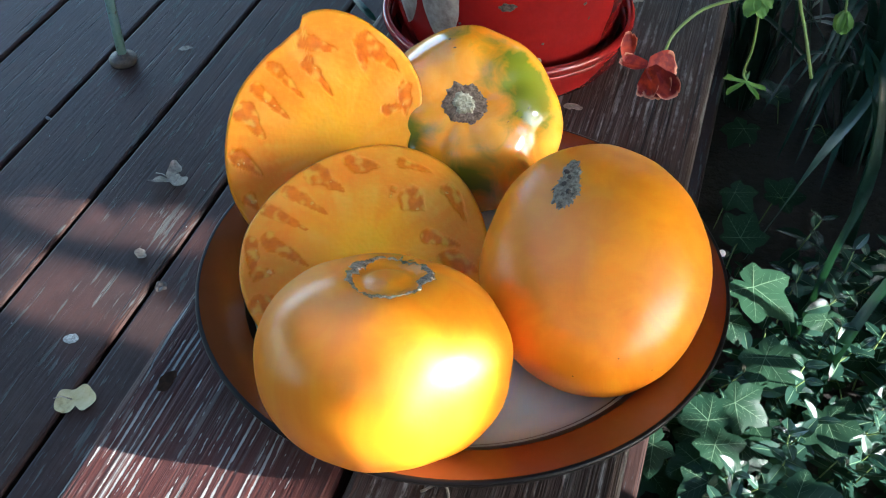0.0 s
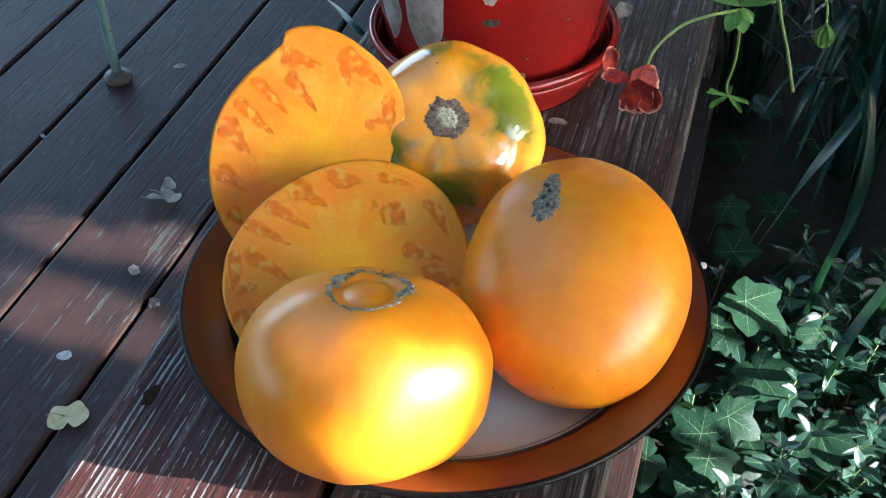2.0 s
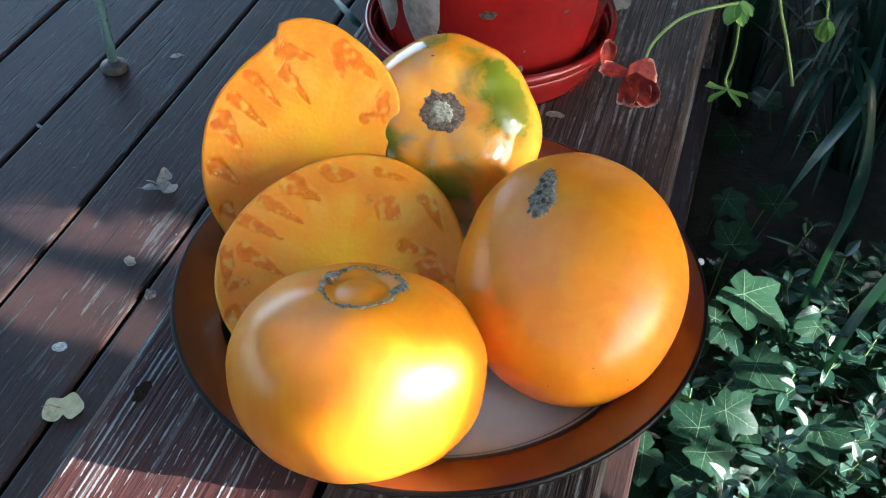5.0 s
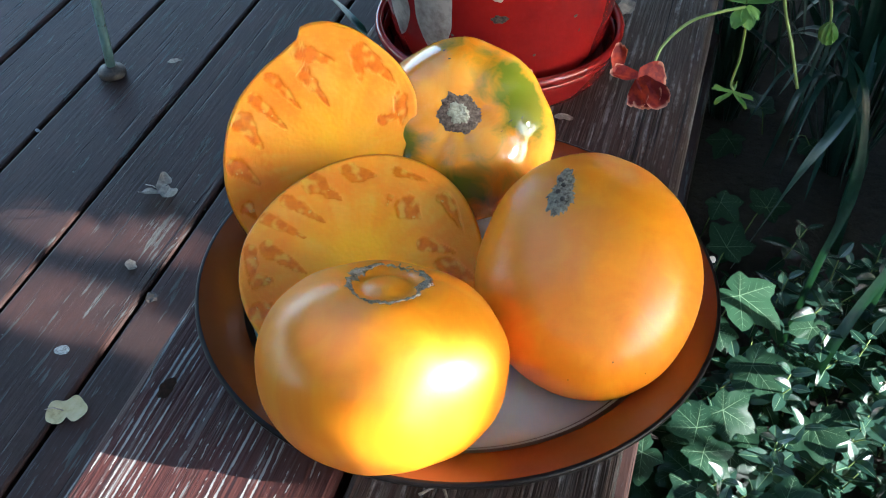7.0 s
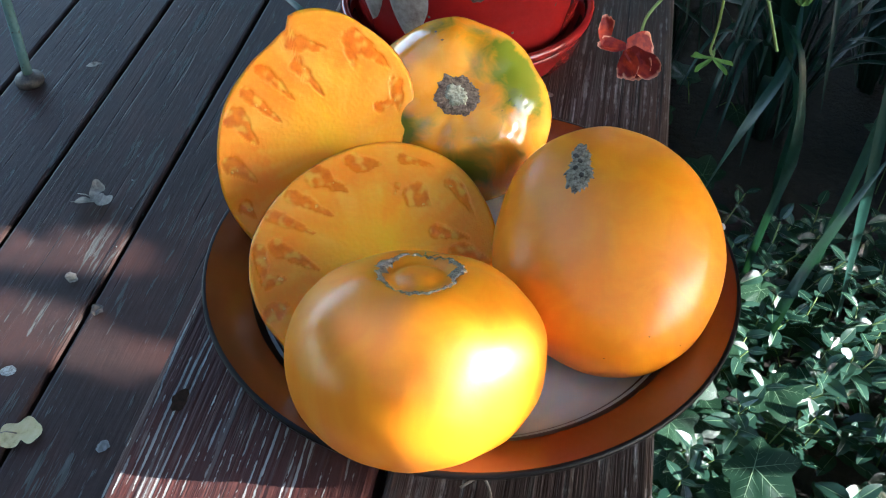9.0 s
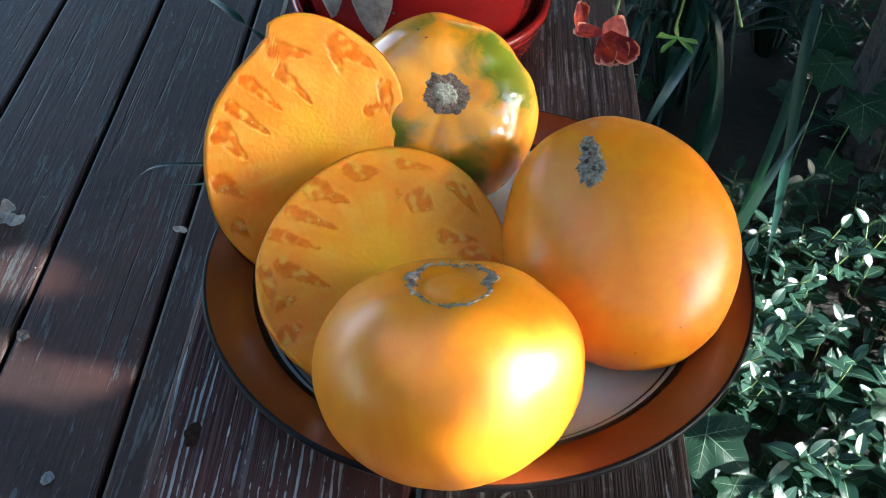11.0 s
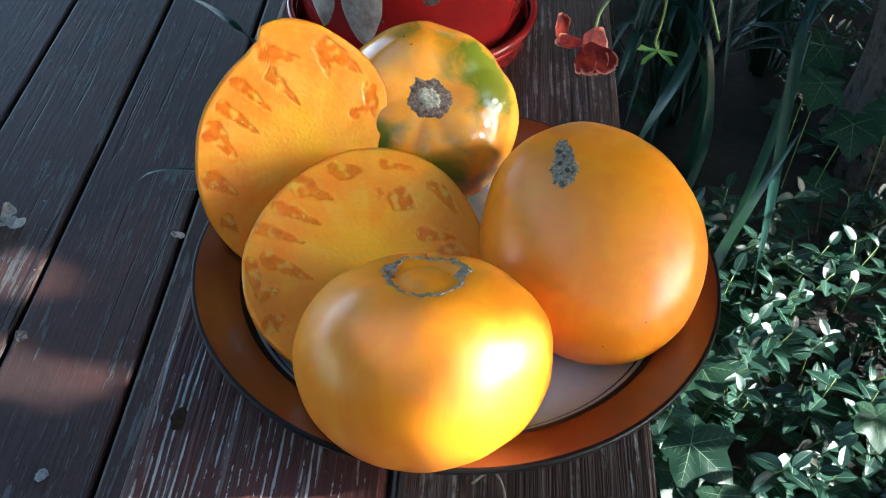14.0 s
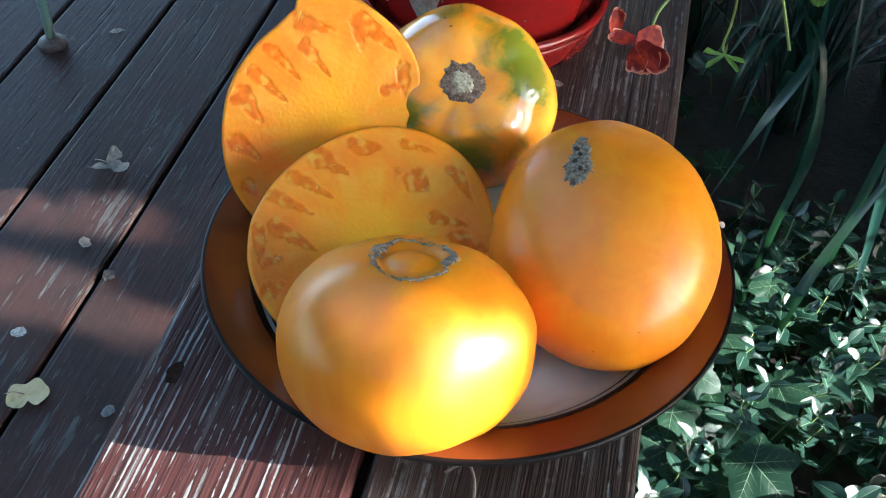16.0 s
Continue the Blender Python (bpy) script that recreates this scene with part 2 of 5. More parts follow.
col = n.mix(n.calc("MULTIPLY", n.grey(fibre, 0.45, 0.15), 0.35), col, (0.90, 0.235, 0.003))
col = n.mix(n.calc("MULTIPLY", n.grey(mid, 0.48, 0.72), 0.45), col, (0.92, 0.39, 0.035))
col = n.mix(n.calc("MULTIPLY", wall_band, 0.55), col, (0.93, 0.345, 0.012))
col = n.mix(n.calc("MULTIPLY", n.grey(fine, 0.52, 0.78), 0.36), col, (0.93, 0.48, 0.040))
gc = n.mix(n.grey(n.noise(p, 260.0, 3.0), 0.35, 0.7), (0.83, 0.215, 0.006), (0.69, 0.148, 0.004))
col = n.mix(n.calc("MULTIPLY", gel, 0.92), col, gc)
col = n.mix(n.calc("MULTIPLY", n.attr("pulp"), 0.85), col, (0.93, 0.47, 0.06))
n.set(Base_Color=col, Roughness=n.mix(gel, (0.36,) * 3, (0.10,) * 3), Subsurface_Weight=0.5, Subsurface_Scale=0.006)
n.b.inputs["Subsurface Radius"].default_value = (1.0, 0.4, 0.08)
n.b.inputs["Specular IOR Level"].default_value = 0.28
n.bump(n.calc("ADD", fine, n.calc("MULTIPLY", n.noise(p, 1300.0, 2.0), 0.9)), 0.18, 0.0005)
M_seed = material("seed", (0.86, 0.42, 0.08), 0.2)

M_cork = material("corky_scar", (0.22, 0.17, 0.11), 0.9)
n = Nodes(M_cork)
p = n.coords()
n.set(Base_Color=n.ramp(n.noise(p, 500, 5, 0.7), [(0.34, (0.045, 0.030, 0.019)), (0.45, (0.22, 0.170, 0.110)), (0.66, (0.44, 0.375, 0.27))]))
n.bump(n.noise(p, 900, 4, 0.7), 0.9, 0.0012)
M_pit = material("scar_pit", (0.060, 0.042, 0.030), 0.95)
M_cork_dark = material("stem_cork", (0.10, 0.07, 0.05), 0.9)
n = Nodes(M_cork_dark)
n.set(Base_Color=n.ramp(n.noise(n.coords(), 480, 5, 0.7), [(0.34, (0.05, 0.032, 0.02)), (0.5, (0.17, 0.115, 0.075)), (0.7, (0.32, 0.24, 0.17))]))
n.bump(n.noise(n.coords(), 700, 4, 0.7), 0.9, 0.0014)
M_cork_pale = material("stem_core", (0.5, 0.48, 0.33), 0.9)
n = Nodes(M_cork_pale)
n.set(Base_Color=n.ramp(n.noise(n.coords(), 600, 4, 0.7), [(0.3, (0.30, 0.27, 0.17)), (0.7, (0.62, 0.60, 0.42))]))
n.bump(n.noise(n.coords(), 900, 4, 0.7), 0.9, 0.0012)

M_red = material("red_glaze", (0.32, 0.012, 0.012), 0.16)
n = Nodes(M_red)
p = n.coords()
col = n.ramp(n.noise(p, 22, 5, 0.6), [(0.3, (0.19, 0.008, 0.008)), (0.7, (0.28, 0.013, 0.011))])
pit = n.grey(n.noise(p, 60, 3, 0.5), 0.755, 0.775)
col = n.mix(pit, col, (0.06, 0.05, 0.035))
n.set(Base_Color=col, Roughness=n.grey(n.noise(p, 90, 3), -0.1, 5.6))
M_drip = material("grey_drip_glaze", (0.42, 0.40, 0.36), 0.3)
n = Nodes(M_drip)
n.set(Base_Color=n.ramp(n.noise(n.coords(), 90, 5, 0.7), [(0.35, (0.20, 0.17, 0.15)), (0.6, (0.44, 0.42, 0.38))]))
M_soil = material("soil", (0.03, 0.022, 0.016), 0.95)
n = Nodes(M_soil)
p = n.coords()
n.set(Base_Color=n.ramp(n.noise(p, 60, 6, 0.7), [(0.3, (0.006, 0.005, 0.004)), (0.7, (0.026, 0.020, 0.014))]))
n.bump(n.noise(p, 70, 6, 0.7), 1.0, 0.01)


def leaf_material(name, dark, light, vein=None, rough=0.35):
    m = material(name, dark, rough)
    n = Nodes(m)
    p = n.coords()
    c = n.mix(n.random(), dark, light)
    c = n.mix(n.calc("MULTIPLY", n.grey(n.noise(p, 120, 4, 0.6), 0.4, 0.75), 0.45), c, tuple(q * 1.5 for q in light))
    n.set(Base_Color=c, Roughness=rough, Specular_IOR_Level=0.32)
    n.bump(n.noise(p, 300, 3), 0.25, 0.0008)
    b = n.b
    tr = n.t.nodes.new("ShaderNodeBsdfTranslucent")
    tr.inputs["Color"].default_value = (light[0] * 2.2, light[1] * 2.4, light[2] * 0.9, 1)
    mx = n.t.nodes.new("ShaderNodeMixShader")
    mx.inputs[0].default_value = 0.12
    n.t.links.new(b.outputs[0], mx.inputs[1])
    n.t.links.new(tr.outputs[0], mx.inputs[2])
    n.t.links.new(mx.outputs[0], n.t.nodes["Material Output"].inputs["Surface"])
    return m


M_ivy = leaf_material("ivy_leaf", (0.008, 0.027, 0.016), (0.025, 0.064, 0.034), rough=0.30)
M_ivy_vein = material("ivy_vein", (0.14, 0.23, 0.13), 0.45)
M_vinca = leaf_material("vinca_leaf", (0.004, 0.019, 0.014), (0.034, 0.080, 0.056), rough=0.20)
M_vinca.node_tree.nodes["Principled BSDF"].inputs["Specular IOR Level"].default_value = 0.7
M_vinca_vein = material("vinca_vein", (0.12, 0.20, 0.10), 0.4)
M_strap = leaf_material("strap_leaf", (0.004, 0.020, 0.016), (0.013, 0.046, 0.036), rough=0.36)
M_green = leaf_material("soft_leaf", (0.075, 0.165, 0.040), (0.13, 0.25, 0.06), rough=0.5)
M_stem = material("green_stem", (0.16, 0.24, 0.06), 0.55)
M_bark = material("bark", (0.10, 0.085, 0.07), 0.95)
n = Nodes(M_bark)
p = n.coords()
v = n.add("ShaderNodeTexVoronoi", Vector=n.coords(scale=(38, 38, 14)), Scale=1.0)
bk = n.calc("ADD", n.calc("MULTIPLY", v.outputs["Distance"], 0.6), n.noise(p, 60, 5, 0.7))
n.set(Base_Color=n.ramp(bk, [(0.45, (0.06, 0.050, 0.042)), (0.8, (0.12, 0.105, 0.088)), (1.0, (0.03, 0.026, 0.022))]))
n.bump(n.calc("MULTIPLY", bk, -1.0), 1.0, 0.02)
M_petal = material("russet_petal", (0.20, 0.03, 0.015), 0.6)
n = Nodes(M_petal)
p = n.coords()
c = n.mix(n.grey(n.noise(p, 180, 4), 0.42, 0.65), (0.13, 0.010, 0.010), (0.29, 0.032, 0.012))
c = n.mix(n.attr("edge"), c, (0.62, 0.30, 0.20))
n.set(Base_Color=c, Specular_IOR_Level=0.2)
n.bump(n.noise(p, 500, 4), 0.4, 0.0006)
M_pole = material("painted_iron", (0.10, 0.17, 0.17), 0.55)
n = Nodes(M_pole)
n.set(Base_Color=n.ramp(n.noise(n.coords(), 90, 5, 0.7), [(0.35, (0.05, 0.045, 0.04)), (0.42, (0.10, 0.18, 0.17)), (0.8, (0.14, 0.22, 0.21))]))
M_foot = material("rusty_foot", (0.055, 0.050, 0.048), 0.6)
n = Nodes(M_foot)
n.set(Base_Color=n.ramp(n.noise(n.coords(), 160, 5, 0.7), [(0.35, (0.018, 0.016, 0.015)), (0.7, (0.075, 0.058, 0.046))]))
M_dry = material("dry_leaf", (0.30, 0.25, 0.19), 0.85)
n = Nodes(M_dry)
n.set(Base_Color=n.ramp(n.noise(n.coords(), 170, 5, 0.7), [(0.3, (0.17, 0.13, 0.10)), (0.7, (0.38, 0.33, 0.26))]))
n.bump(n.noise(n.coords(), 300, 4), 0.6, 0.001)
M_yellow = material("yellowed_leaf", (0.52, 0.46, 0.27), 0.75)
n = Nodes(M_yellow)
n.set(Base_Color=n.ramp(n.noise(n.coords(), 110, 5, 0.7), [(0.3, (0.30, 0.24, 0.11)), (0.45, (0.47, 0.40, 0.20)), (0.7, (0.54, 0.47, 0.27))]))
n.bump(n.noise(n.coords(), 240, 4), 0.5, 0.001)
M_pale = material("pale_crumb", (0.13, 0.14, 0.14), 0.85)
M_lichen = material("lichen", (0.26, 0.30, 0.29), 0.9)
n = Nodes(M_lichen)
n.set(Base_Color=n.ramp(n.noise(n.coords(), 400, 4, 0.7), [(0.35, (0.12, 0.12, 0.12)), (0.6, (0.34, 0.38, 0.37))]))

# ---- structure: ground, deck, bench ----
DECK_Z = -0.493
GROUND_Z = -0.66

ground = tagged(part("ground", mesh_of("ground", [(-60, -60, GROUND_Z), (60, -60, GROUND_Z), (60, 60, GROUND_Z), (-60, 60, GROUND_Z)], [(0, 1, 2, 3)]), M_soil), "dark garden soil under the plants", "ground", kind="structure")

PITCH = 0.1425
GAP = 0.0048
deck = empty("floor", pose(0, 0, DECK_Z), "weathered dark red painted deck boards with open gaps", "deck", kind="structure")
for k in range(-1, 14):
    x1 = -0.333 + PITCH * 2 - PITCH * k - GAP / 2
    x0 = x1 - PITCH + GAP
    me, at = board("board", x0, x1, -2.5, 4.0, DECK_Z - 0.026, DECK_Z + rng.uniform(-0.0012, 0.0012), 0.004)
    part("board", me, M_deck, deck, at=Matrix.Translation((0, 0, -DECK_Z)) @ at)
for k in range(5):
    me, at = board("joist", -1.85, -0.05, -2.2 + k * 1.4, -2.16 + k * 1.4, GROUND_Z, DECK_Z - 0.03, 0.002)
    part("joist", me, M_deck, deck, at=Matrix.Translation((0, 0, -DECK_Z)) @ at)

# unseen wall of lapped boards, added behind the viewpoint to block low sky
M_siding = material("brown_siding", (0.16, 0.12, 0.09), 0.7)
n = Nodes(M_siding)
n.set(Base_Color=n.ramp(n.noise(n.coords(scale=(3, 40, 40)), 1.0, 5.0, 0.6), [(0.3, (0.12, 0.09, 0.068)), (0.7, (0.19, 0.145, 0.11))]))
wall = empty("wall_blocker", pose(-1.2, -2.3, DECK_Z), "unseen low lapped brown board wall added to block low sky", "wall", kind="structure")
for k in range(13):
    me, at = board("siding_board", -2.8, 2.8, -0.018, 0.018, 0.0, 0.155, 0.004)
    part("siding_board", me, M_siding, wall, at=pose(0, 0, k * 0.14, -6, 0, 0) @ at)

bench = empty("bench", pose(-0.02, 0.2, DECK_Z), "low bench of two thick weathered planks, red paint worn off", "bench")
BENCH_INV = Matrix.Translation((0.02, -0.2, -DECK_Z))
for nm, x0, x1, mt, lb in (("seat_plank", -0.131, -0.0232, M_bench_red, "plank with flaking dark red paint"), ("seat_plank", -0.0192, 0.089, M_bench_grey, "bare grey weathered plank")):
    me, at = board(nm, x0, x1, -0.75, 1.35, -0.040, 0.0, 0.0035)
    part(nm, me, mt, bench, lb, BENCH_INV @ at)
for y in (-0.55, 1.1):
    me, at = board("cleat", -0.125, 0.083, y - 0.045, y + 0.045, -0.078, -0.0405, 0.002)
    part("cleat", me, M_bench_grey, bench, at=BENCH_INV @ at)
    for x in (-0.11, 0.03):
        me, at = board("leg", x, x + 0.05, y - 0.04, y + 0.04, GROUND_Z if x > -0.05 else DECK_Z, -0.0785, 0.002)
        part("leg", me, M_bench_grey, bench, at=BENCH_INV @ at)

# ---- plate ----
plate = empty("dinner_plate", pose(-0.0004, 0.0001, 0.0005) @ Matrix.Diagonal((0.991, 0.989, 1, 1)), "round stoneware plate with a brown glazed rim and cream well", "plate")
under = [(0.0, 0.003), (0.060, 0.003), (0.066, 0.0), (0.070, 0.0), (0.074, 0.004), (0.092, 0.015), (0.112, 0.0225), (0.1195, 0.0265)]
part("body", lathe("body", under + [(0.1215, 0.0285), (0.1220, 0.0298)], 128), M_glaze_dark, plate)
part("rim_edge", lathe("rim_edge", [(0.1220, 0.0298), (0.1217, 0.0309), (0.1210, 0.0313), (0.1200, 0.0312)], 128), M_glaze_dark, plate, "near-black rim line")
part("rim", lathe("rim", [(0.1200, 0.0312), (0.113, 0.0296), (0.107, 0.0276), (0.1006, 0.0245)], 128), M_glaze, plate, "shiny brown glazed rim")
part("inner_line", lathe("inner_line", [(0.1006, 0.0245), (0.0985, 0.0232), (0.0972, 0.0222)], 128), M_glaze_dark, plate, "dark brown line")
part("well", lathe("well", [(0.0972, 0.0222), (0.093, 0.0180), (0.088, 0.0130), (0.081, 0.0095), (0.070, 0.0082), (0.040, 0.0078), (0.0, 0.0078)], 128), M_glaze_cream, plate, "off-white glazed well")
part("inner_ring", lathe("inner_ring", [(0.0952, 0.0204), (0.0948, 0.0201), (0.0941, 0.0194), (0.0938, 0.0190)], 128), M_glaze_dark, plate, "thin dark ring", pose(0, 0, 0.0004))


# ---- tomatoes ----
def fruit_surface(spec):
    """Returns f(polar angle, azimuth) -> local point; pole angle 0 is the end that shows."""
    rx, ry, rz = spec["radii"]
    px = spec.get("power", 2.0)
    lobes, depth = spec.get("lobes", 5), spec.get("lobe_depth", 0.0)
    dim, dw = spec.get("dimple", (0.0, 0.2))
    off = spec.get("seed", 0.0)

    def f(th, ph):
        s, c = math.sin(th), math.cos(th)
        k = (abs(s) ** px + abs(c) ** px) ** (-1 / px)
        rib = abs(math.cos(lobes * ph * 0.5 + 0.9 * math.sin(ph + off) + 0.5 * math.sin(2 * ph - off) + off))
        near = math.exp(-((th - 0.75) / 0.7) ** 2) + 0.45 * math.exp(-((th - 2.3) / 0.8) ** 2)
        q = Vector((s * math.cos(ph), s * math.sin(ph), c))
        wob = 1 + 0.035 * noise.noise(q * 1.3 + Vector((off, 2 * off, 0))) + 0.012 * noise.noise(q * 3.1 + Vector((off, 0, off)))
        wob -= depth * near * (1 - rib * rib) ** 1.5 * min(1.0, th / 0.4) ** 2
        d = dim * math.exp(-(th / dw) ** 2)
        d2 = spec.get("under", 0.004) * math.exp(-((math.pi - th) / 0.35) ** 2)
        if "navel" in spec:
            cx, cy, nx, ny = spec["navel"]
            e = math.hypot((th * math.cos(ph) - cx) / nx, (th * math.sin(ph) - cy) / ny)
            d += 0.0021 * math.exp(-((e - 0.72) / 0.20) ** 2) - 0.0007 * math.exp(-(e / 0.42) ** 2)
        zr = rz if c > 0 else spec.get("below", rz)
        return Vector((rx * s * math.cos(ph) * k * wob, ry * s * math.sin(ph) * k * wob, zr * c * k * wob - d + d2))
    return f


def squash(p, m, inv, floor):
    """Flattens what would sink below the floor where the fruit rests."""
    w = m @ p
    t = 0.006
    h = w.z - floor
    if h < t:
        w.z = floor + t * math.exp(min(0.0, (h - t)) / t) * 0.999 if h < t else w.z
        return inv @ w
    return p


def tomato(spec, label, mat, rings=72, segs=120):
    m = pose(*spec["at"], *spec["turn"]) if "turn" in spec else axis_pose(spec["at"], spec["axis"], spec.get("spin", 0))
    inv = m.inverted()
    f = fruit_surface(spec)
    floor = spec.get("floor", 0.0085)
    body = lambda th, ph: squash(f(th, ph), m, inv, floor)
    verts, faces = [body(0.0, 0.0)], []
    for i in range(1, rings):
        th = math.pi * (i / rings) ** 1.15 if i < rings else math.pi
        for j in range(segs):
            verts.append(body(th, 2 * math.pi * j / segs))
    verts.append(body(math.pi, 0.0))
    for j in range(segs):
        k = (j + 1) % segs
        faces.append((0, 1 + j, 1 + k))
        for i in range(rings - 2):
            a = 1 + i * segs
            faces.append((a + j, a + segs + j, a + segs + k, a + k))
        a = 1 + (rings - 2) * segs
        faces.append((a + j, len(verts) - 1, a + k))
    thing = empty("tomato", m, label, "tomato", "whole tomatoes on the plate")
    me = mesh_of("skin", verts, faces)
    if "green" in spec:
        for nm in ("green", "pale"):
            at = me.attributes.new(nm, "FLOAT", "POINT")
            at.data.foreach_set("value", [min(1.0, sum(w * math.exp(-((v - Vector(c)).length / r) ** 2) for c, r, w in spec[nm])) for v in verts])
    part("skin", me, mat, thing)
    return thing, body


def pole_patch(name, body, outer, inner, mat, thing, label, lift=0.0005, cols=72, rows=8, rough=0.0006, centre=(0.0, 0.0)):
    """A skin of scar tissue laid on the fruit round its pole, between two outlines (angles as functions of azimuth)."""
    verts, faces = [], []
    for j in range(cols):
        ph = 2 * math.pi * j / cols
        for i in range(rows + 1):
            s = i / rows
            r = inner(ph) * (1 - s) + outer(ph) * s
            x, y = centre[0] + r * math.cos(ph), centre[1] + r * math.sin(ph)
            th, az = math.hypot(x, y), math.atan2(y, x)
            p = body(th, az)
            e = math.sin(math.pi * s) if inner(ph) > 0 else math.cos(math.pi * s / 2)
            h = -0.0005 + (lift + 0.0005) * min(1.0, e * 2.2) + rough * noise.noise(p * 900) * min(1, e * 2)
            nrm = (body(th + 0.02, az) - p).cross(body(th, az + 0.05) - p)
            nrm = nrm.normalized() if nrm.length > 1e-12 else Vector((0, 0, 1))
            if nrm.dot(p) < 0:
                nrm = -nrm
            verts.append(p + nrm * h)
    for j in range(cols):
        k = (j + 1) % cols
        for i in range(rows):
            faces.append((j * (rows + 1) + i, j * (rows + 1) + i + 1, k * (rows + 1) + i + 1, k * (rows + 1) + i))
    return part(name, mesh_of(name, verts, faces), mat, thing, label)


def ragged(base, amp, freq, off):
    def f(ph):
        c = Vector((math.cos(ph), math.sin(ph), 0))
        return base(ph) + amp * (noise.noise(c * freq * 0.55 + Vector((off, 0, off))) + 0.65 * noise.noise(c * freq * 1.7 + Vector((0, off, 1))) + 0.35 * noise.noise(c * freq * 4.1 + Vector((1, off, 0))))
    return f


# blossom end up, with a corky ring
t1, body1 = tomato(dict(at=(-0.0105, -0.0785, 0.0489), axis=(-0.05, 0.40, 0.91), radii=(0.0518, 0.0512, 0.0412), power=2.12, dimple=(0.0042, 0.36), navel=(0.01, -0.115, 0.285, 0.36), lobes=5, lobe_depth=0.022, seed=0.7, spin=10),
                   "large ripe orange tomato with a grey corky ring", M_skin)
lump = lambda ph: math.exp(-((abs(ph - math.pi) - math.pi) / 0.30) ** 2) + 0.75 * math.exp(-((ph - 2.55) / 0.32) ** 2)
oval = lambda ph: 1 / math.sqrt((math.cos(ph) / 0.295) ** 2 + (math.sin(ph) / 0.375) ** 2)
pole_patch("blossom_scar", body1, ragged(lambda ph: oval(ph) + 0.016 + 0.050 * lump(ph), 0.050, 4.6, 1.0), ragged(lambda ph: oval(ph) - 0.014 - 0.075 * lump(ph), 0.045, 5.2, 1.6), M_cork, t1, "grey-brown corky ring", 0.0004, 180, 6, centre=(0.01, -0.115))
for az, ln, tn in ((1.45, 0.16, 1.5), (1.25, 0.10, 0.8), (-1.75, 0.10, -0.6), (-0.05, 0.16, 0.3), (2.75, 0.12, 2.4)):
    rr = oval(az) + 0.03
    pole_patch("scar_crack", body1, lambda ph: 0.5 * 0.018 / math.sqrt((math.cos(ph - tn) * 0.018 / ln) ** 2 + math.sin(ph - tn) ** 2), lambda ph: 0.0, M_cork, t1, "thin corky crack", 0.0002, 16, 3, 0.0, (0.01 + rr * math.cos(az), -0.115 + rr * math.sin(az)))

t2, body2 = tomato(dict(at=(0.0595, -0.0018, 0.0500), turn=(15.1, -10.4, 10.7), radii=(0.0498, 0.0592, 0.0375), below=0.0430, power=2.1, dimple=(0.0, 0.3), lobes=5, lobe_depth=0.012, seed=2.3),
                   "large ripe orange tomato with a long corky scar", M_skin)
pole_patch("blossom_scar", body2, ragged(lambda ph: 0.108 / math.sqrt((math.cos(ph - 1.36) / 3.1) ** 2 + math.sin(ph - 1.36) ** 2) + 0.06 * math.exp(-((ph - 5.35) / 0.45) ** 2) + 0.04 * math.exp(-((ph - 3.9) / 0.4) ** 2), 0.075, 4.6, 5.0), lambda ph: 0.0, M_cork, t2, "rough grey-brown scar", 0.0005, 140, 12, centre=(-0.15, 0.36))

for dx, dy, wd in ((-0.02, 0.10, 0.036), (0.01, 0.03, 0.030), (-0.04, -0.03, 0.024), (0.0, -0.12, 0.034)):
    pole_patch("scar_pit", body2, ragged(lambda ph: wd * (0.7 + 0.3 * math.cos(ph)), 0.02, 4.0, dx * 90), lambda ph: 0.0, M_pit, t2, "dark pit in the scar", 0.0013, 22, 3, 0.0003, (-0.15 + dx, 0.36 + dy))

t3, body3 = tomato(dict(at=(-0.0218, 0.0845, 0.0512), axis=(0.12, -0.635, 0.77), radii=(0.0478, 0.0470, 0.0400), power=2.15, dimple=(0.0095, 0.42), lobes=8, lobe_depth=0.036, seed=1.9, spin=0,
                        green=[((0.022, 0.022, 0.030), 0.015, 1.0), ((0.033, 0.006, 0.025), 0.012, 0.8), ((-0.026, -0.022, 0.026), 0.017, 1.0), ((0.002, 0.033, 0.024), 0.010, 0.6), ((0.012, -0.034, 0.026), 0.012, 0.8),
                               ((-0.006, -0.040, 0.018), 0.012, 0.7), ((-0.033, 0.004, 0.024), 0.009, 0.45), ((0.030, -0.022, 0.022), 0.008, 0.4), ((-0.018, 0.030, 0.024), 0.010, 0.5)],
                        pale=[((-0.018, 0.014, 0.035), 0.012, 1.0), ((0.014, -0.012, 0.037), 0.010, 0.8), ((-0.010, -0.018, 0.037), 0.010, 0.9), ((0.037, 0.010, 0.016), 0.012, 0.7), ((0.004, 0.018, 0.037), 0.010, 0.6), ((0.020, -0.030, 0.024), 0.010, 0.6), ((-0.030, -0.008, 0.028), 0.010, 0.7)]),
                   "ripening orange tomato with green shoulders, stem end showing", M_skin_green)
pole_patch("stem_scar", body3, ragged(lambda ph: 0.232, 0.050, 4.2, 7.0), lambda ph: 0.0, M_cork_dark, t3, "brown corky stem scar", 0.0012, 80, 10)
pole_patch("stem_core", body3, ragged(lambda ph: 0.138, 0.05, 3.5, 9.0), lambda ph: 0.0, M_cork_pale, t3, "pale core of the stem scar", 0.0024, 60, 8, 0.001)


M_mark = material("dark_mark", (0.07, 0.06, 0.02), 0.7)


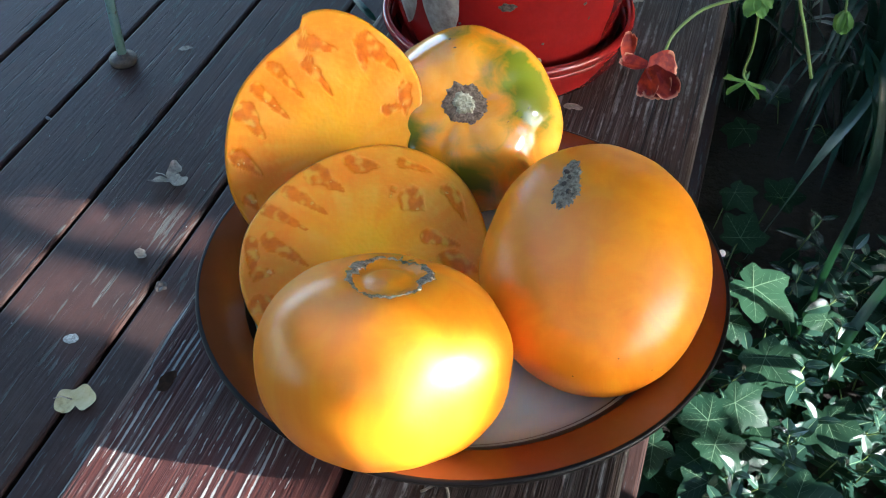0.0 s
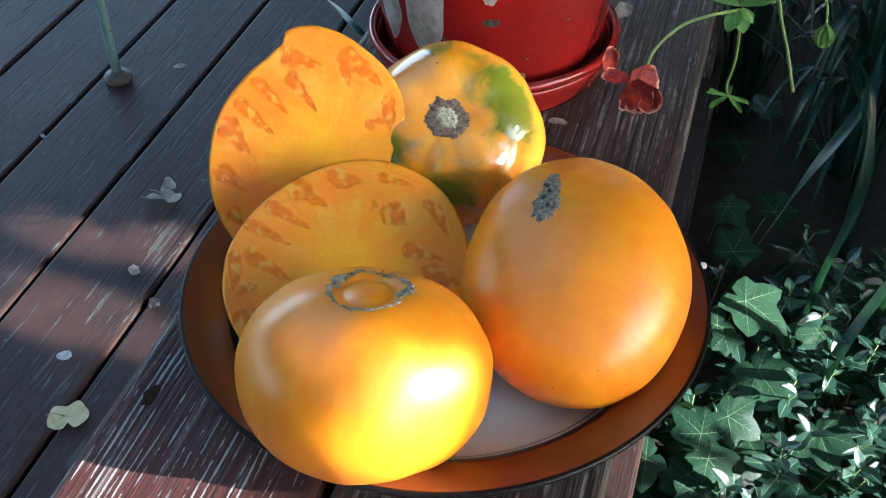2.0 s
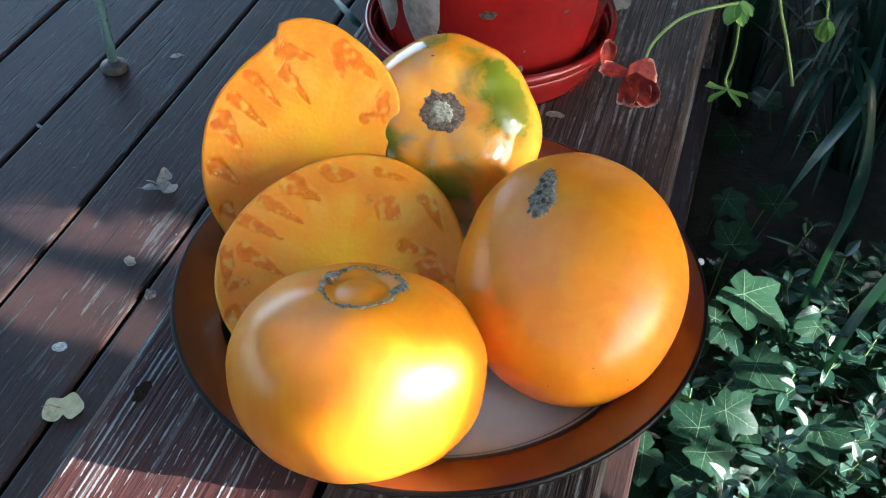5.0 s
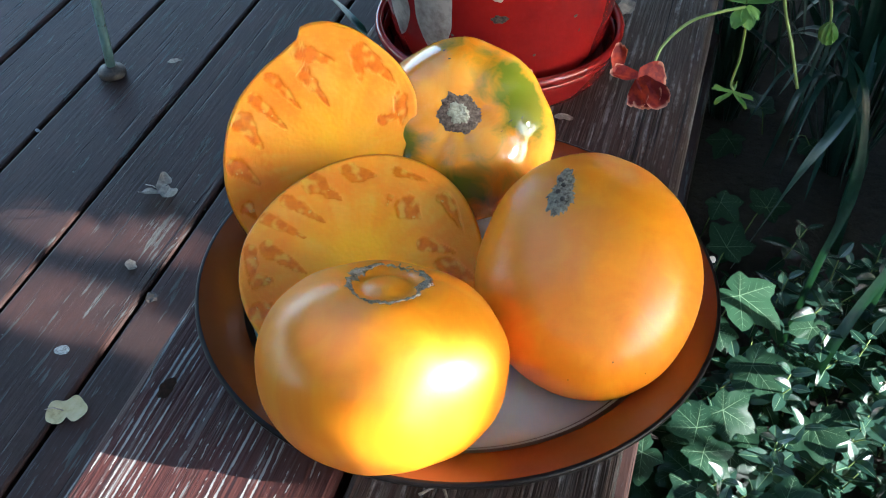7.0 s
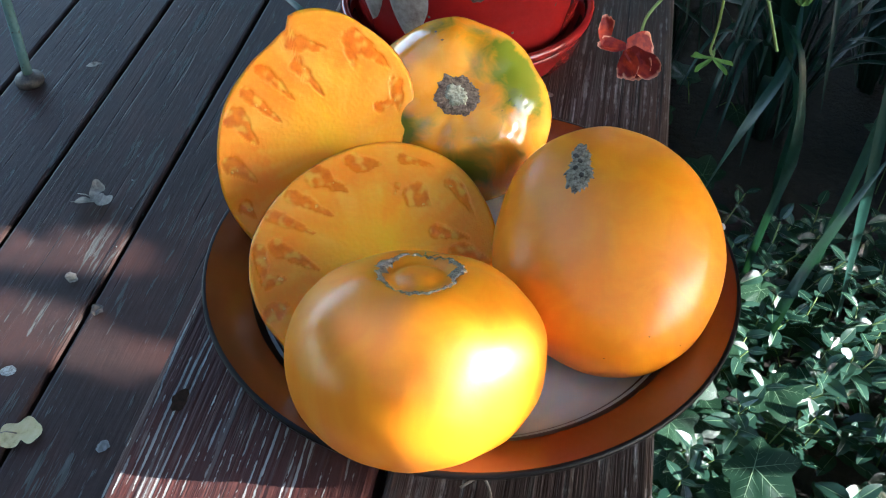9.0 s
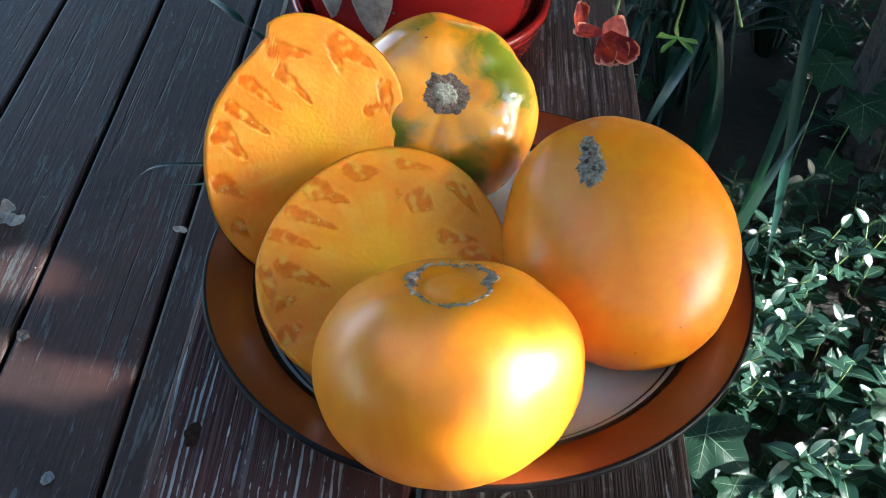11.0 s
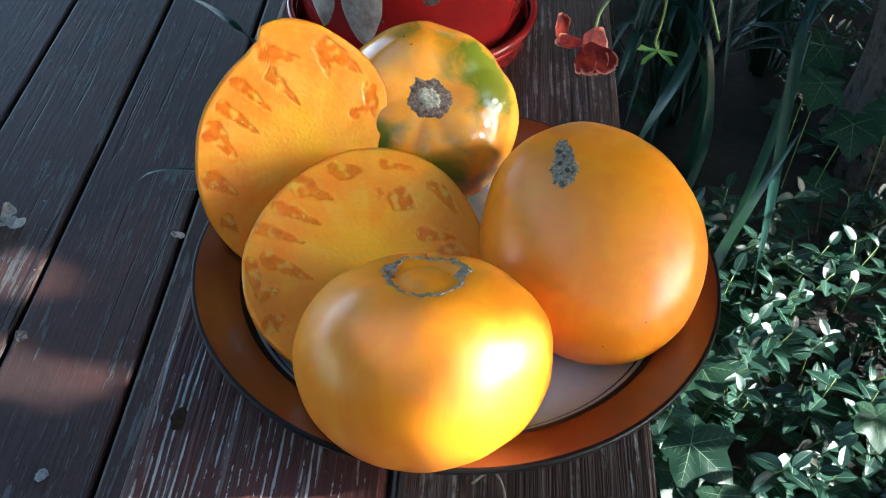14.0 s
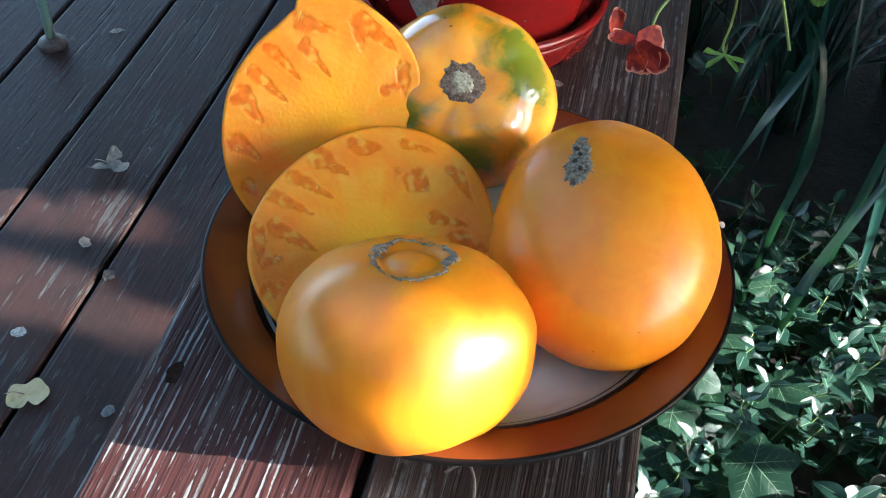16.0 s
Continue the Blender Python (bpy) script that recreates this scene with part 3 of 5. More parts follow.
def mark(body, thing, th, az, length, width, turn, mat=None):
    """A small dark scratch on the skin."""
    pole_patch("mark", body, lambda ph: 0.5 * width / math.sqrt((math.cos(ph - turn) * width / length) ** 2 + math.sin(ph - turn) ** 2), lambda ph: 0.0, mat or M_mark, thing, "thin dark scratch", 0.0001, 14, 3, 0.0, (th * math.cos(az), th * math.sin(az)))


for th, az, ln, wd, tn in ((0.55, 0.10, 0.10, 0.016, 0.9), (0.62, 0.02, 0.06, 0.014, 1.0), (0.68, 0.20, 0.07, 0.014, 1.2), (0.50, -0.15, 0.08, 0.010, 0.7), (0.78, 0.05, 0.04, 0.012, 1.1), (0.75, 2.05, 0.04, 0.03, 1.0), (0.80, -2.25, 0.13, 0.014, 2.4), (0.88, -2.2, 0.10, 0.014, 2.5), (0.84, -2.35, 0.07, 0.014, 2.4), (0.60, 2.0, 0.05, 0.025, 0.4)):
    mark(body3, t3, th, az, ln, wd, tn)
for th, az in ((1.35, -1.75), (1.15, -1.35), (1.5, -1.1)):
    mark(body2, t2, th, az, 0.022, 0.02, 0.0)


def cut_half(spec, label):
    """Half of a sliced tomato: a wet cut face with seed cavities, and the round skin behind it."""
    n = Vector(spec["normal"]).normalized()
    u = Vector((0, 0, 1)).cross(n).normalized()
    v = n.cross(u)
    cu, cv = spec["centre"]
    o = Vector(spec["origin"]) + u * cu + v * cv
    m = Matrix((( u.x, v.x, n.x, o.x), (u.y, v.y, n.y, o.y), (u.z, v.z, n.z, o.z), (0, 0, 0, 1)))
    inv = m.inverted()
    thing = empty("tomato_half", m, label, "tomato half", "cut tomato halves")
    def edge(a):
        r = spec["wave"][0]
        for k in range(1, (len(spec["wave"]) + 1) // 2):
            r += spec["wave"][2 * k - 1] * math.cos(k * a) + spec["wave"][2 * k] * math.sin(k * a)
        for ang, w, d in spec.get("notch", ()):
            x = (a - ang + math.pi) % (2 * math.pi) - math.pi
            r += d * (math.exp(-(x / w) ** 2) if w > 0 else 0.0)
        if "flap" in spec:
            a0, a1, d = spec["flap"]
            x = a % (2 * math.pi)
            if a0 < x < a1:
                r += d * min(1.0, (a1 - x) / 0.035) * min(1.0, (x - a0) / 0.55)
        r += 0.0004 * noise.noise(Vector((math.cos(a) * 4, math.sin(a) * 4, spec["seed"])))
        return Vector((r * math.cos(a), r * math.sin(a), 0))
    segs, rings = 256, 104
    cells = [(Vector((a - cu, b - cv, 0)), Vector((c - cu, d - cv, 0)), w) for a, b, c, d, w in spec["cells"]]

    def cavity(q):
        """How deep in a seed cavity a point of the face lies (0 to 1), and how far it is inside."""
        best, lump = 0.0, 0.0
        for i, (a, b, w) in enumerate(cells):
            d = b - a
            if (q - (a + b) * 0.5).length > d.length * 0.5 + w * 1.6:
                continue
            s = max(0.0, min(1.0, (q - a).dot(d) / d.length_squared))
            wid = w * 0.5 * (0.22 + 1.15 * (1 - s) ** 0.8) * (1 + 0.45 * noise.noise(q * 190 + Vector((i * 3.1, 0, 0))) + 0.14 * noise.noise(q * 480))
            dist = (q - a - d * s).length / max(wid, 1e-5)
            g = max(0.0, min(1.0, (1.08 - dist) / 0.17))
            if g > best:
                best, lump = g, max(0.0, 1 - dist * dist)
        return best, lump
    verts, faces, gel, core, pulp, fibre, wall = [], [], [], [], [], [], []

    hub = Vector((*spec.get("hub", (0.002, -0.002)), 0))

    def face_point(q, s):
        g, lump = cavity(q)
        step = g * g * (3 - 2 * g)
        z = -0.0005 * step + 0.0003 * lump * (0.6 + 0.8 * noise.noise(q * 300)) + 0.0005 * noise.noise(q * 60) + 0.00010 * noise.noise(q * 620)
        rim_drop = max(0.0, (s - 0.97) / 0.03)
        z -= 0.0012 * rim_drop ** 2
        verts.append((q.x, q.y, z))
        gel.append(g)
        from_hub = q - hub
        a, d = math.atan2(from_hub.y, from_hub.x), from_hub.length
        core.append(max(0.0, 1 - d / 0.047 + 0.22 * noise.noise(q * 90)))
        ray = noise.noise(Vector((math.cos(a) * 3.4, math.sin(a) * 3.4, d * 60 + spec["seed"]))) + 0.6 * noise.noise(Vector((math.cos(a) * 11, math.sin(a) * 11, d * 45))) + 0.3 * noise.noise(q * 420)
        fibre.append(max(0.0, min(1.0, 0.5 + 0.55 * ray * min(1.0, d / 0.034))))
        wall.append(max(0.0, min(1.0, (s - 0.86) / 0.06)) * (0.7 + 0.5 * noise.noise(q * 120)))
        pulp.append(max(0.0, min(1.0, noise.noise(q * 260 + Vector((3, 1, 0))) * 3.2 - 0.25)) * min(1.0, g * 1.5))
    face_point(Vector((0, 0, 0)), 0)
    for i in range(1, rings + 1):
        s = i / rings
        for j in range(segs):
            face_point(edge(2 * math.pi * j / segs) * s, s)
    for j in range(segs):
        k = (j + 1) % segs
        faces.append((0, 1 + j, 1 + k))
        for i in range(rings - 1):
            a = 1 + i * segs
            faces.append((a + j, a + segs + j, a + segs + k, a + k))
    me = mesh_of("cut_face", verts, faces)
    for nm, vals in (("gel", gel), ("core", core), ("pulp", pulp), ("fibre", fibre), ("wall", wall)):
        me.attributes.new(nm, "FLOAT", "POINT").data.foreach_set("value", vals)
    part("cut_face", me, M_flesh, thing, "wet yellow-orange flesh with seed cavities")
    # skin behind the cut
    verts, faces = [], []
    back = 30
    dep = spec["depth"]
    for i in range(back + 1):
        t = math.pi / 2 * i / back
        for j in range(segs):
            e = edge(2 * math.pi * j / segs)
            q = Vector((e.x * math.cos(t) ** 0.9 * 1.003, e.y * math.cos(t) ** 0.9 * 1.003, -0.0012 - dep * math.sin(t))) if i < back else Vector((0, 0, -0.0012 - dep))
            verts.append(squash(q, m, inv, spec.get("floor", 0.0085)))
    for i in range(back):
        for j in range(segs):
            k = (j + 1) % segs
            faces.append((i * segs + j, (i + 1) * segs + j, (i + 1) * segs + k, i * segs + k))
    part("skin", mesh_of("skin", verts, faces), M_skin, thing)
    # seeds
    seed_me = None
    r = random.Random(spec["seed"])
    for a, b, w in cells:
        for _ in range(spec.get("seeds", 2)):
            s = r.uniform(0.1, 0.9)
            q = a + (b - a) * s + Vector((r.uniform(-1, 1), r.uniform(-1, 1), 0)) * w * 0.3
            if seed_me is None:
                seed_me = seed_mesh()
            ob = part("seed", seed_me, M_seed, thing)
            ob.matrix_basis = Matrix.Translation((q.x, q.y, -0.0009)) @ Euler((r.uniform(-0.5, 0.5), r.uniform(-0.5, 0.5), r.uniform(0, 6.28))).to_matrix().to_4x4()
    return thing


def seed_mesh():
    bm = bmesh.new()
    bmesh.ops.create_uvsphere(bm, u_segments=8, v_segments=5, radius=1)
    for v in bm.verts:
        v.co = Vector((v.co.x * 0.0013 * (1 - 0.25 * v.co.x), v.co.y * 0.0009, v.co.z * 0.0005))
    me = bpy.data.meshes.new("seed")
    bm.to_mesh(me)
    bm.free()
    return me


cut_half(dict(origin=(-0.0501, -0.0087, 0.0555), normal=(0.218, -0.4624, 0.8595), centre=(0.0043, -0.0205), wave=(0.05525, 0.00173, 0.00023, 0.0002, 0.00148, -0.00146, 0.00068), depth=0.036, seed=3, hub=(0.0, -0.002),
              cells=[(-0.0445, -0.0077, -0.0444, -0.0244, 0.0050), (-0.043, -0.0215, -0.0354, -0.0211, 0.0050), (-0.0374, -0.0066, -0.0209, -0.0196, 0.0056),
                     (-0.036, 0.0076, -0.0197, -0.0028, 0.0048), (-0.0258, 0.0157, -0.0102, 0.0035, 0.0050), (-0.0137, 0.0235, -0.0019, 0.0138, 0.0075),
                     (0.0054, 0.0261, 0.0155, 0.0238, 0.0072), (0.0261, 0.0247, 0.0383, 0.0192, 0.0036), (0.021, 0.0127, 0.0187, 0.0084, 0.0021),
                     (0.0288, 0.0067, 0.0331, 0.0017, 0.0088), (0.0457, 0.0095, 0.0517, -0.0054, 0.0056), (0.0332, -0.0117, 0.0471, -0.0171, 0.0048),
                     (0.0426, -0.0235, 0.0532, -0.0303, 0.0078), (-0.0441, -0.0348, -0.0364, -0.0326, 0.0058)]),
         "cut orange tomato half lying face up on the plate")
cut_half(dict(origin=(-0.0966, 0.0363, 0.0816), normal=(0.3412, -0.7687, 0.5409), centre=(0.0158, -0.0195), wave=(0.05081, -0.00042, -0.00122, -0.00517, 0.00465, -0.00101, 0.00096, 0, 0.00017, 0, 0.0008, -0.00018, 0.00035), depth=0.034, seed=8, hub=(0.010, -0.004), floor=0.012,
              notch=[(1.90, 0.16, -0.0012), (-0.12, 0.16, -0.0022)], flap=(1.05, 1.71, 0.0045),
              cells=[(0.0095, 0.0265, 0.0247, 0.0208, 0.0066), (0.0367, 0.0232, 0.037, 0.0108, 0.0060), (0.0394, 0.023, 0.0528, 0.0096, 0.0072),
                     (-0.0053, 0.0152, 0.007, -0.0001, 0.0045), (0.011, 0.0153, 0.0208, 0.0001, 0.0048), (-0.0135, 0.0047, -0.0005, -0.0094, 0.0048),
                     (-0.0204, -0.0053, -0.0125, -0.0178, 0.0072), (-0.0258, -0.026, -0.0155, -0.0348, 0.0066), (-0.0219, -0.0463, -0.0184, -0.0514, 0.0050),
                     (0.0554, -0.0005, 0.0552, -0.0111, 0.0060), (0.046, -0.0084, 0.0555, -0.0071, 0.0036)]),
         "cut orange tomato half standing upright against a tomato")

# ---- flower pot ----
pot = empty("flower_pot", pose(-0.040, 0.2415, 0.006), "red glazed ceramic flower pot with grey drips", "flower pot")
saucer = empty("pot_saucer", pose(-0.040, 0.2415, 0.0), "red glazed ceramic saucer under the pot", "saucer")
part("base", lathe("base", [(0.0, 0.004), (0.060, 0.004), (0.0668, 0.0075), (0.0670, 0.0010), (0.060, 0.0), (0.0, 0.0)], 96), M_red, saucer)
part("wall", lathe("wall", [(0.0668, 0.0075), (0.0708, 0.016), (0.0725, 0.0235), (0.0765, 0.0225), (0.0750, 0.0185), (0.0720, 0.008), (0.0670, 0.0010)], 112), M_red, saucer)
part("lip", lathe("lip", [(0.0725, 0.0235), (0.0732, 0.0270), (0.0742, 0.0288), (0.0758, 0.0298), (0.0776, 0.0290), (0.0785, 0.0266), (0.0780, 0.0240), (0.0765, 0.0225)], 112), M_red, saucer, "rounded shiny red lip")
POT = [(0.0, 0.0025), (0.055, 0.0025), (0.0625, 0.0070), (0.0668, 0.020), (0.0705, 0.040), (0.0750, 0.075), (0.0785, 0.108), (0.0795, 0.126), (0.0825, 0.128), (0.0840, 0.133), (0.0840, 0.146), (0.0825, 0.149), (0.0800, 0.149), (0.0785, 0.145), (0.0740, 0.110), (0.064, 0.055)]
part("body", lathe("body", POT, 112), M_red, pot)
part("soil", lathe("soil", [(0.0752, 0.125), (0.05, 0.131), (0.0, 0.133)], 48), M_soil, pot)
def pot_radius(z):
    for (r0, z0), (r1, z1) in zip(POT[2:8], POT[3:9]):
        if z0 <= z <= z1:
            return r0 + (r1 - r0) * (z - z0) / (z1 - z0)
    return POT[7][0]


def drip(az, width, low):
    """A run of pale glaze down the outside of the pot."""
    verts, faces = [], []
    rows, cols = 26, 10
    for i in range(rows + 1):
        s = i / rows
        z = low + (0.124 - low) * s
        half = radians(width) * min(1.0, math.sqrt(max(0.0, s * 4.0))) * (0.8 + 0.25 * noise.noise(Vector((az, s * 3, 0))) + 0.25 * s)
        mid = radians(az) + 0.04 * noise.noise(Vector((az, s * 2.2, 5)))
        for j in range(cols + 1):
            t = j / cols * 2 - 1
            a = mid + half * t
            r = pot_radius(z) + 0.0002 + 0.0010 * (1 - t * t)
            verts.append((r * math.cos(a), r * math.sin(a), z))
    for i in range(rows):
        for j in range(cols):
            k = i * (cols + 1) + j
            faces.append((k, k + 1, k + cols + 2, k + cols + 1))
    part("drip", mesh_of("drip", verts, faces), M_drip, pot, "pale grey run of glaze")


drip(-134, 10.5, 0.030)
drip(-109, 11.5, 0.027)
drip(-156, 8.0, 0.038)

# dark scabs where the glaze has come off
M_scab = material("bare_scab", (0.05, 0.04, 0.03), 0.9)
n = Nodes(M_scab)
n.set(Base_Color=n.ramp(n.noise(n.coords(), 420, 4, 0.7), [(0.35, (0.02, 0.015, 0.012)), (0.7, (0.11, 0.09, 0.07))]))
for az, z, wide, tall in ((-77, 0.062, 3.6, 0.0026), (-78, 0.078, 3.2, 0.0042), (-99, 0.047, 0.8, 0.0008), (-60, 0.036, 0.7, 0.0008), (-41, 0.058, 1.0, 0.0010)):
    verts, faces = [], []
    for i in range(25):
        a = 2 * math.pi * i / 24
        k = 0.0 if i == 24 else 1 + 0.45 * noise.noise(Vector((math.cos(a) * 1.7, math.sin(a) * 1.7, az)))
        zz = z + tall * k * math.sin(a)
        ph = radians(az + wide * k * math.cos(a))
        rr = pot_radius(zz) + (0.0007 if i == 24 else 0.0002)
        verts.append((rr * math.cos(ph), rr * math.sin(ph), zz))
    faces = [(i, (i + 1) % 24, 24) for i in range(24)]
    part("glaze_scab", mesh_of("glaze_scab", verts, faces), M_scab if z != 0.078 else M_drip, pot, "rough patch where the glaze has come off")


# ---- leaves ----
def blade(name, pts, width, n=18, fold=0.25, tip=0.12):
    """A long strap leaf along a curve, keeled in the middle and pointed at the end."""
    P = curve_points(pts, n)
    verts, faces = [], []
    for i, p in enumerate(P):
        s = i / (n - 1)
        d = (P[min(i + 1, n - 1)] - P[max(i - 1, 0)]).normalized()
        side = d.cross(Vector((0, 0, 1)))
        side = side.normalized() if side.length > 0.05 else Vector((1, 0, 0))
        up = side.cross(d)
        w = width * 0.5 * min(1.0, 0.55 + s * 2.0) * min(1.0, ((1 - s) / 0.45) ** 0.7 + 0.02)
        for t in (-1, -0.5, 0, 0.5, 1):
            verts.append(p + side * w * t + up * w * fold * (abs(t) - 0.5 + (0.12 if abs(t) == 0.5 else 0)))
    for i in range(n - 1):
        for j in range(4):
            k = i * 5 + j
            faces.append((k, k + 1, k + 6, k + 5))
    return mesh_of(name, verts, faces)


def ivy_mesh(seed):
    """A five-lobed ivy leaf, one unit from the stalk to its tip (+x), with pale raised veins."""
    r = random.Random(seed)
    lobes = [(0.0, 1.0), (58 + r.uniform(-6, 6), 0.86), (-58 + r.uniform(-6, 6), 0.86), (122 + r.uniform(-6, 6), 0.60), (-122 + r.uniform(-6, 6), 0.60)]
    out = []
    n = 64
    for i in range(n):
        a = -math.pi + 2 * math.pi * i / n
        rad = 0.40
        for ang, ln in lobes:
            x = abs((a - radians(ang) + math.pi) % (2 * math.pi) - math.pi)
            rad = max(rad, ln * max(0.0, 1 - 0.72 * x), 0.80 * ln * math.exp(-(x / 1.02) ** 2) + 0.05)
        if abs(a) > math.pi - 0.25:
            rad *= 0.45 + 0.55 * (math.pi - abs(a)) / 0.25
        out.append(a)
        out.append(rad * (1 + 0.03 * r.uniform(-1, 1)))
    bend = r.uniform(0.05, 0.22)
    twist = r.uniform(-0.15, 0.15)

    def lift(x, y):
        return 0.10 * abs(y) - bend * (x * x + 0.6 * y * y) + twist * x * y + 0.018 * math.sin(7 * math.atan2(y, x) + seed) * math.hypot(x, y)
    verts, faces, fm = [(0, 0, 0)], [], []
    rings = 4
    for k in range(1, rings + 1):
        for i in range(n):
            a, rad = out[2 * i], out[2 * i + 1] * k / rings
            x, y = rad * math.cos(a), rad * math.sin(a)
            verts.append((x, y, lift(x, y)))
    for i in range(n):
        j = (i + 1) % n
        faces.append((0, 1 + i, 1 + j))
        for k in range(rings - 1):
            b = 1 + k * n
            faces.append((b + i, b + n + i, b + n + j, b + j))
    fm = [0] * len(faces)

    def vein(a0, x0, y0, ln, w):
        steps = 7
        b = len(verts)
        for s in range(steps + 1):
            d = ln * s / steps
            x, y = x0 + d * math.cos(a0), y0 + d * math.sin(a0)
            ww = w * (1 - 0.8 * s / steps)
            for t in (-1, 1):
                px, py = x - math.sin(a0) * ww * t, y + math.cos(a0) * ww * t
                verts.append((px, py, lift(px, py) + 0.008))
        for s in range(steps):
            k = b + 2 * s
            faces.append((k, k + 2, k + 3, k + 1))
            fm.append(1)
    for ang, ln in lobes:
        a0 = radians(ang)
        vein(a0, 0, 0, ln * 0.93, 0.009)
        for f in (0.2, 0.4, 0.6, 0.78):
            for sg in (-1, 1):
                vein(a0 + sg * 0.80, math.cos(a0) * ln * f, math.sin(a0) * ln * f, ln * 0.40 * (1.1 - f), 0.0034)
    return mesh_of("leaf", verts, faces, (M_ivy, M_ivy_vein), True, fm)


def oval_mesh(seed, mats, width=0.52):
    """A glossy oval leaf, one unit long along +x, folded on its midrib."""
    r = random.Random(seed)
    droop, fold = r.uniform(0.05, 0.3), r.uniform(0.08, 0.22)
    n = 8
    verts, faces, fm = [], [], []
    for i in range(n + 1):
        s = i / n
        w = width * 0.5 * math.sin(math.pi * min(1.0, s ** 0.85)) ** 0.75 + 0.004
        for t in (-1, -0.5, -0.045, 0.045, 0.5, 1):
            verts.append((s, w * t, fold * abs(t) * w * 2 - droop * s * s - 0.10 * (t * t) * w))
    for i in range(n):
        for j in range(5):
            k = i * 6 + j
            faces.append((k, k + 6, k + 7, k + 1))
            fm.append(1 if j == 2 else 0)
    return mesh_of("leaf", verts, faces, mats, True, fm)


IVY = [ivy_mesh(s) for s in range(5)]
OVAL = [oval_mesh(s, (M_vinca, M_vinca_vein)) for s in range(5)]


def leaf_pose(at, size, heading, up):
    z = Vector(up).normalized()
    x = Vector((math.cos(radians(heading)), math.sin(radians(heading)), 0))
    x = (x - z * x.dot(z)).normalized()
    y = z.cross(x)
    return Matrix(((x.x * size, y.x * size, z.x * size, at[0]), (x.y * size, y.y * size, z.y * size, at[1]), (x.z * size, y.z * size, z.z * size, at[2]), (0, 0, 0, 1)))


# ---- ivy on the ground beside the bench ----
ivy = empty("ivy_plant", pose(0.2, 0.5, GROUND_Z), "dark green ivy with pale veins creeping over the ground", "ivy")
IVY_INV = Matrix.Translation((-0.2, -0.5, -GROUND_Z))
LEAVES = [((0.172, 0.636, -0.52), 0.066, -24), ((0.196, 0.538, -0.53), 0.056, -50), ((0.171, 0.464, -0.53), 0.046, -20), ((0.147, 0.432, -0.53), 0.046, 147),
          ((0.266, 0.476, -0.54), 0.050, -67), ((0.158, 0.41, -0.54), 0.046, -38), ((0.097, 0.384, -0.53), 0.046, -138), ((0.156, 0.602, -0.55), 0.032, -64),
          ((0.151, 0.755, -0.55), 0.050, 79), ((0.135, 0.844, -0.55), 0.040, -44), ((0.455, 0.936, -0.40), 0.056, -121), ((0.435, 0.844, -0.40), 0.056, -114),
          ((0.484, 0.83, -0.45), 0.056, -98), ((0.545, 0.867, -0.45), 0.056, -116), ((0.241, 0.357, -0.53), 0.062, -45), ((0.27, 0.318, -0.56), 0.045, -61), ((0.441, 0.41, -0.53), 0.045, -88)]
r = random.Random(21)
for k in range(34):
    LEAVES.append(((r.uniform(0.09, 0.75), r.uniform(0.15, 1.25), r.uniform(-0.63, -0.575)), r.uniform(0.035, 0.06), r.uniform(0, 360)))
for k in range(26):
    LEAVES.append(((r.uniform(0.08, 0.30), r.uniform(0.24, 0.66), r.uniform(-0.60, -0.555)), r.uniform(0.040, 0.058), r.uniform(-150, 10)))
for k, (at, size, head) in enumerate(LEAVES):
    size *= 0.9
    up = (r.uniform(-0.15, 0.25), r.uniform(-0.5, -0.1), 1.0)
    part("leaf", IVY[k % 5], None, ivy, at=IVY_INV @ leaf_pose(at, size, head, up))
    a = Vector(at)
    g = Vector((at[0] - 0.03 * math.cos(radians(head)) + r.uniform(-0.02, 0.02), at[1] - 0.03 * math.sin(radians(head)) + 0.02, GROUND_Z + 0.01))
    part("stalk", tube("stalk", curve_points([a, a * 0.6 + g * 0.4 + Vector((0, 0, 0.015)), g], 6), [0.0009] * 6, 5), M_stem, ivy, at=IVY_INV)


# ---- periwinkle sprigs ----
def sprig_leaves(base, r, pairs, size):
    """Poses of the leaves of one upright sprig: crossed pairs up a short stem."""
    lean = Vector((r.uniform(-0.15, 0.75), r.uniform(-0.55, 0.15), 1)).normalized()
    out = []
    turn = r.uniform(0, 180)
    for k in range(pairs):
        s = (k + 1) / pairs
        at = base + lean * 0.075 * s
        for side in (0, 180):
            h = radians(turn + side + r.uniform(-12, 12))
            tilt = 0.10 + 0.60 * s ** 3 + r.uniform(-0.25, 0.25)
            out_dir = Vector((math.cos(h), math.sin(h), 0))
            x = (out_dir * math.cos(tilt) + lean * math.sin(tilt)).normalized()
            z = (lean - x * lean.dot(x)).normalized()
            y = z.cross(x)
            sz = size * (1.0 - 0.40 * s * s) * r.uniform(0.8, 1.15)
            out.append(Matrix(((x.x * sz, y.x * sz, z.x * sz, at.x), (x.y * sz, y.y * sz, z.y * sz, at.y), (x.z * sz, y.z * sz, z.z * sz, at.z), (0, 0, 0, 1))))
        turn += 90 + r.uniform(-20, 20)
    return out, base + lean * 0.075


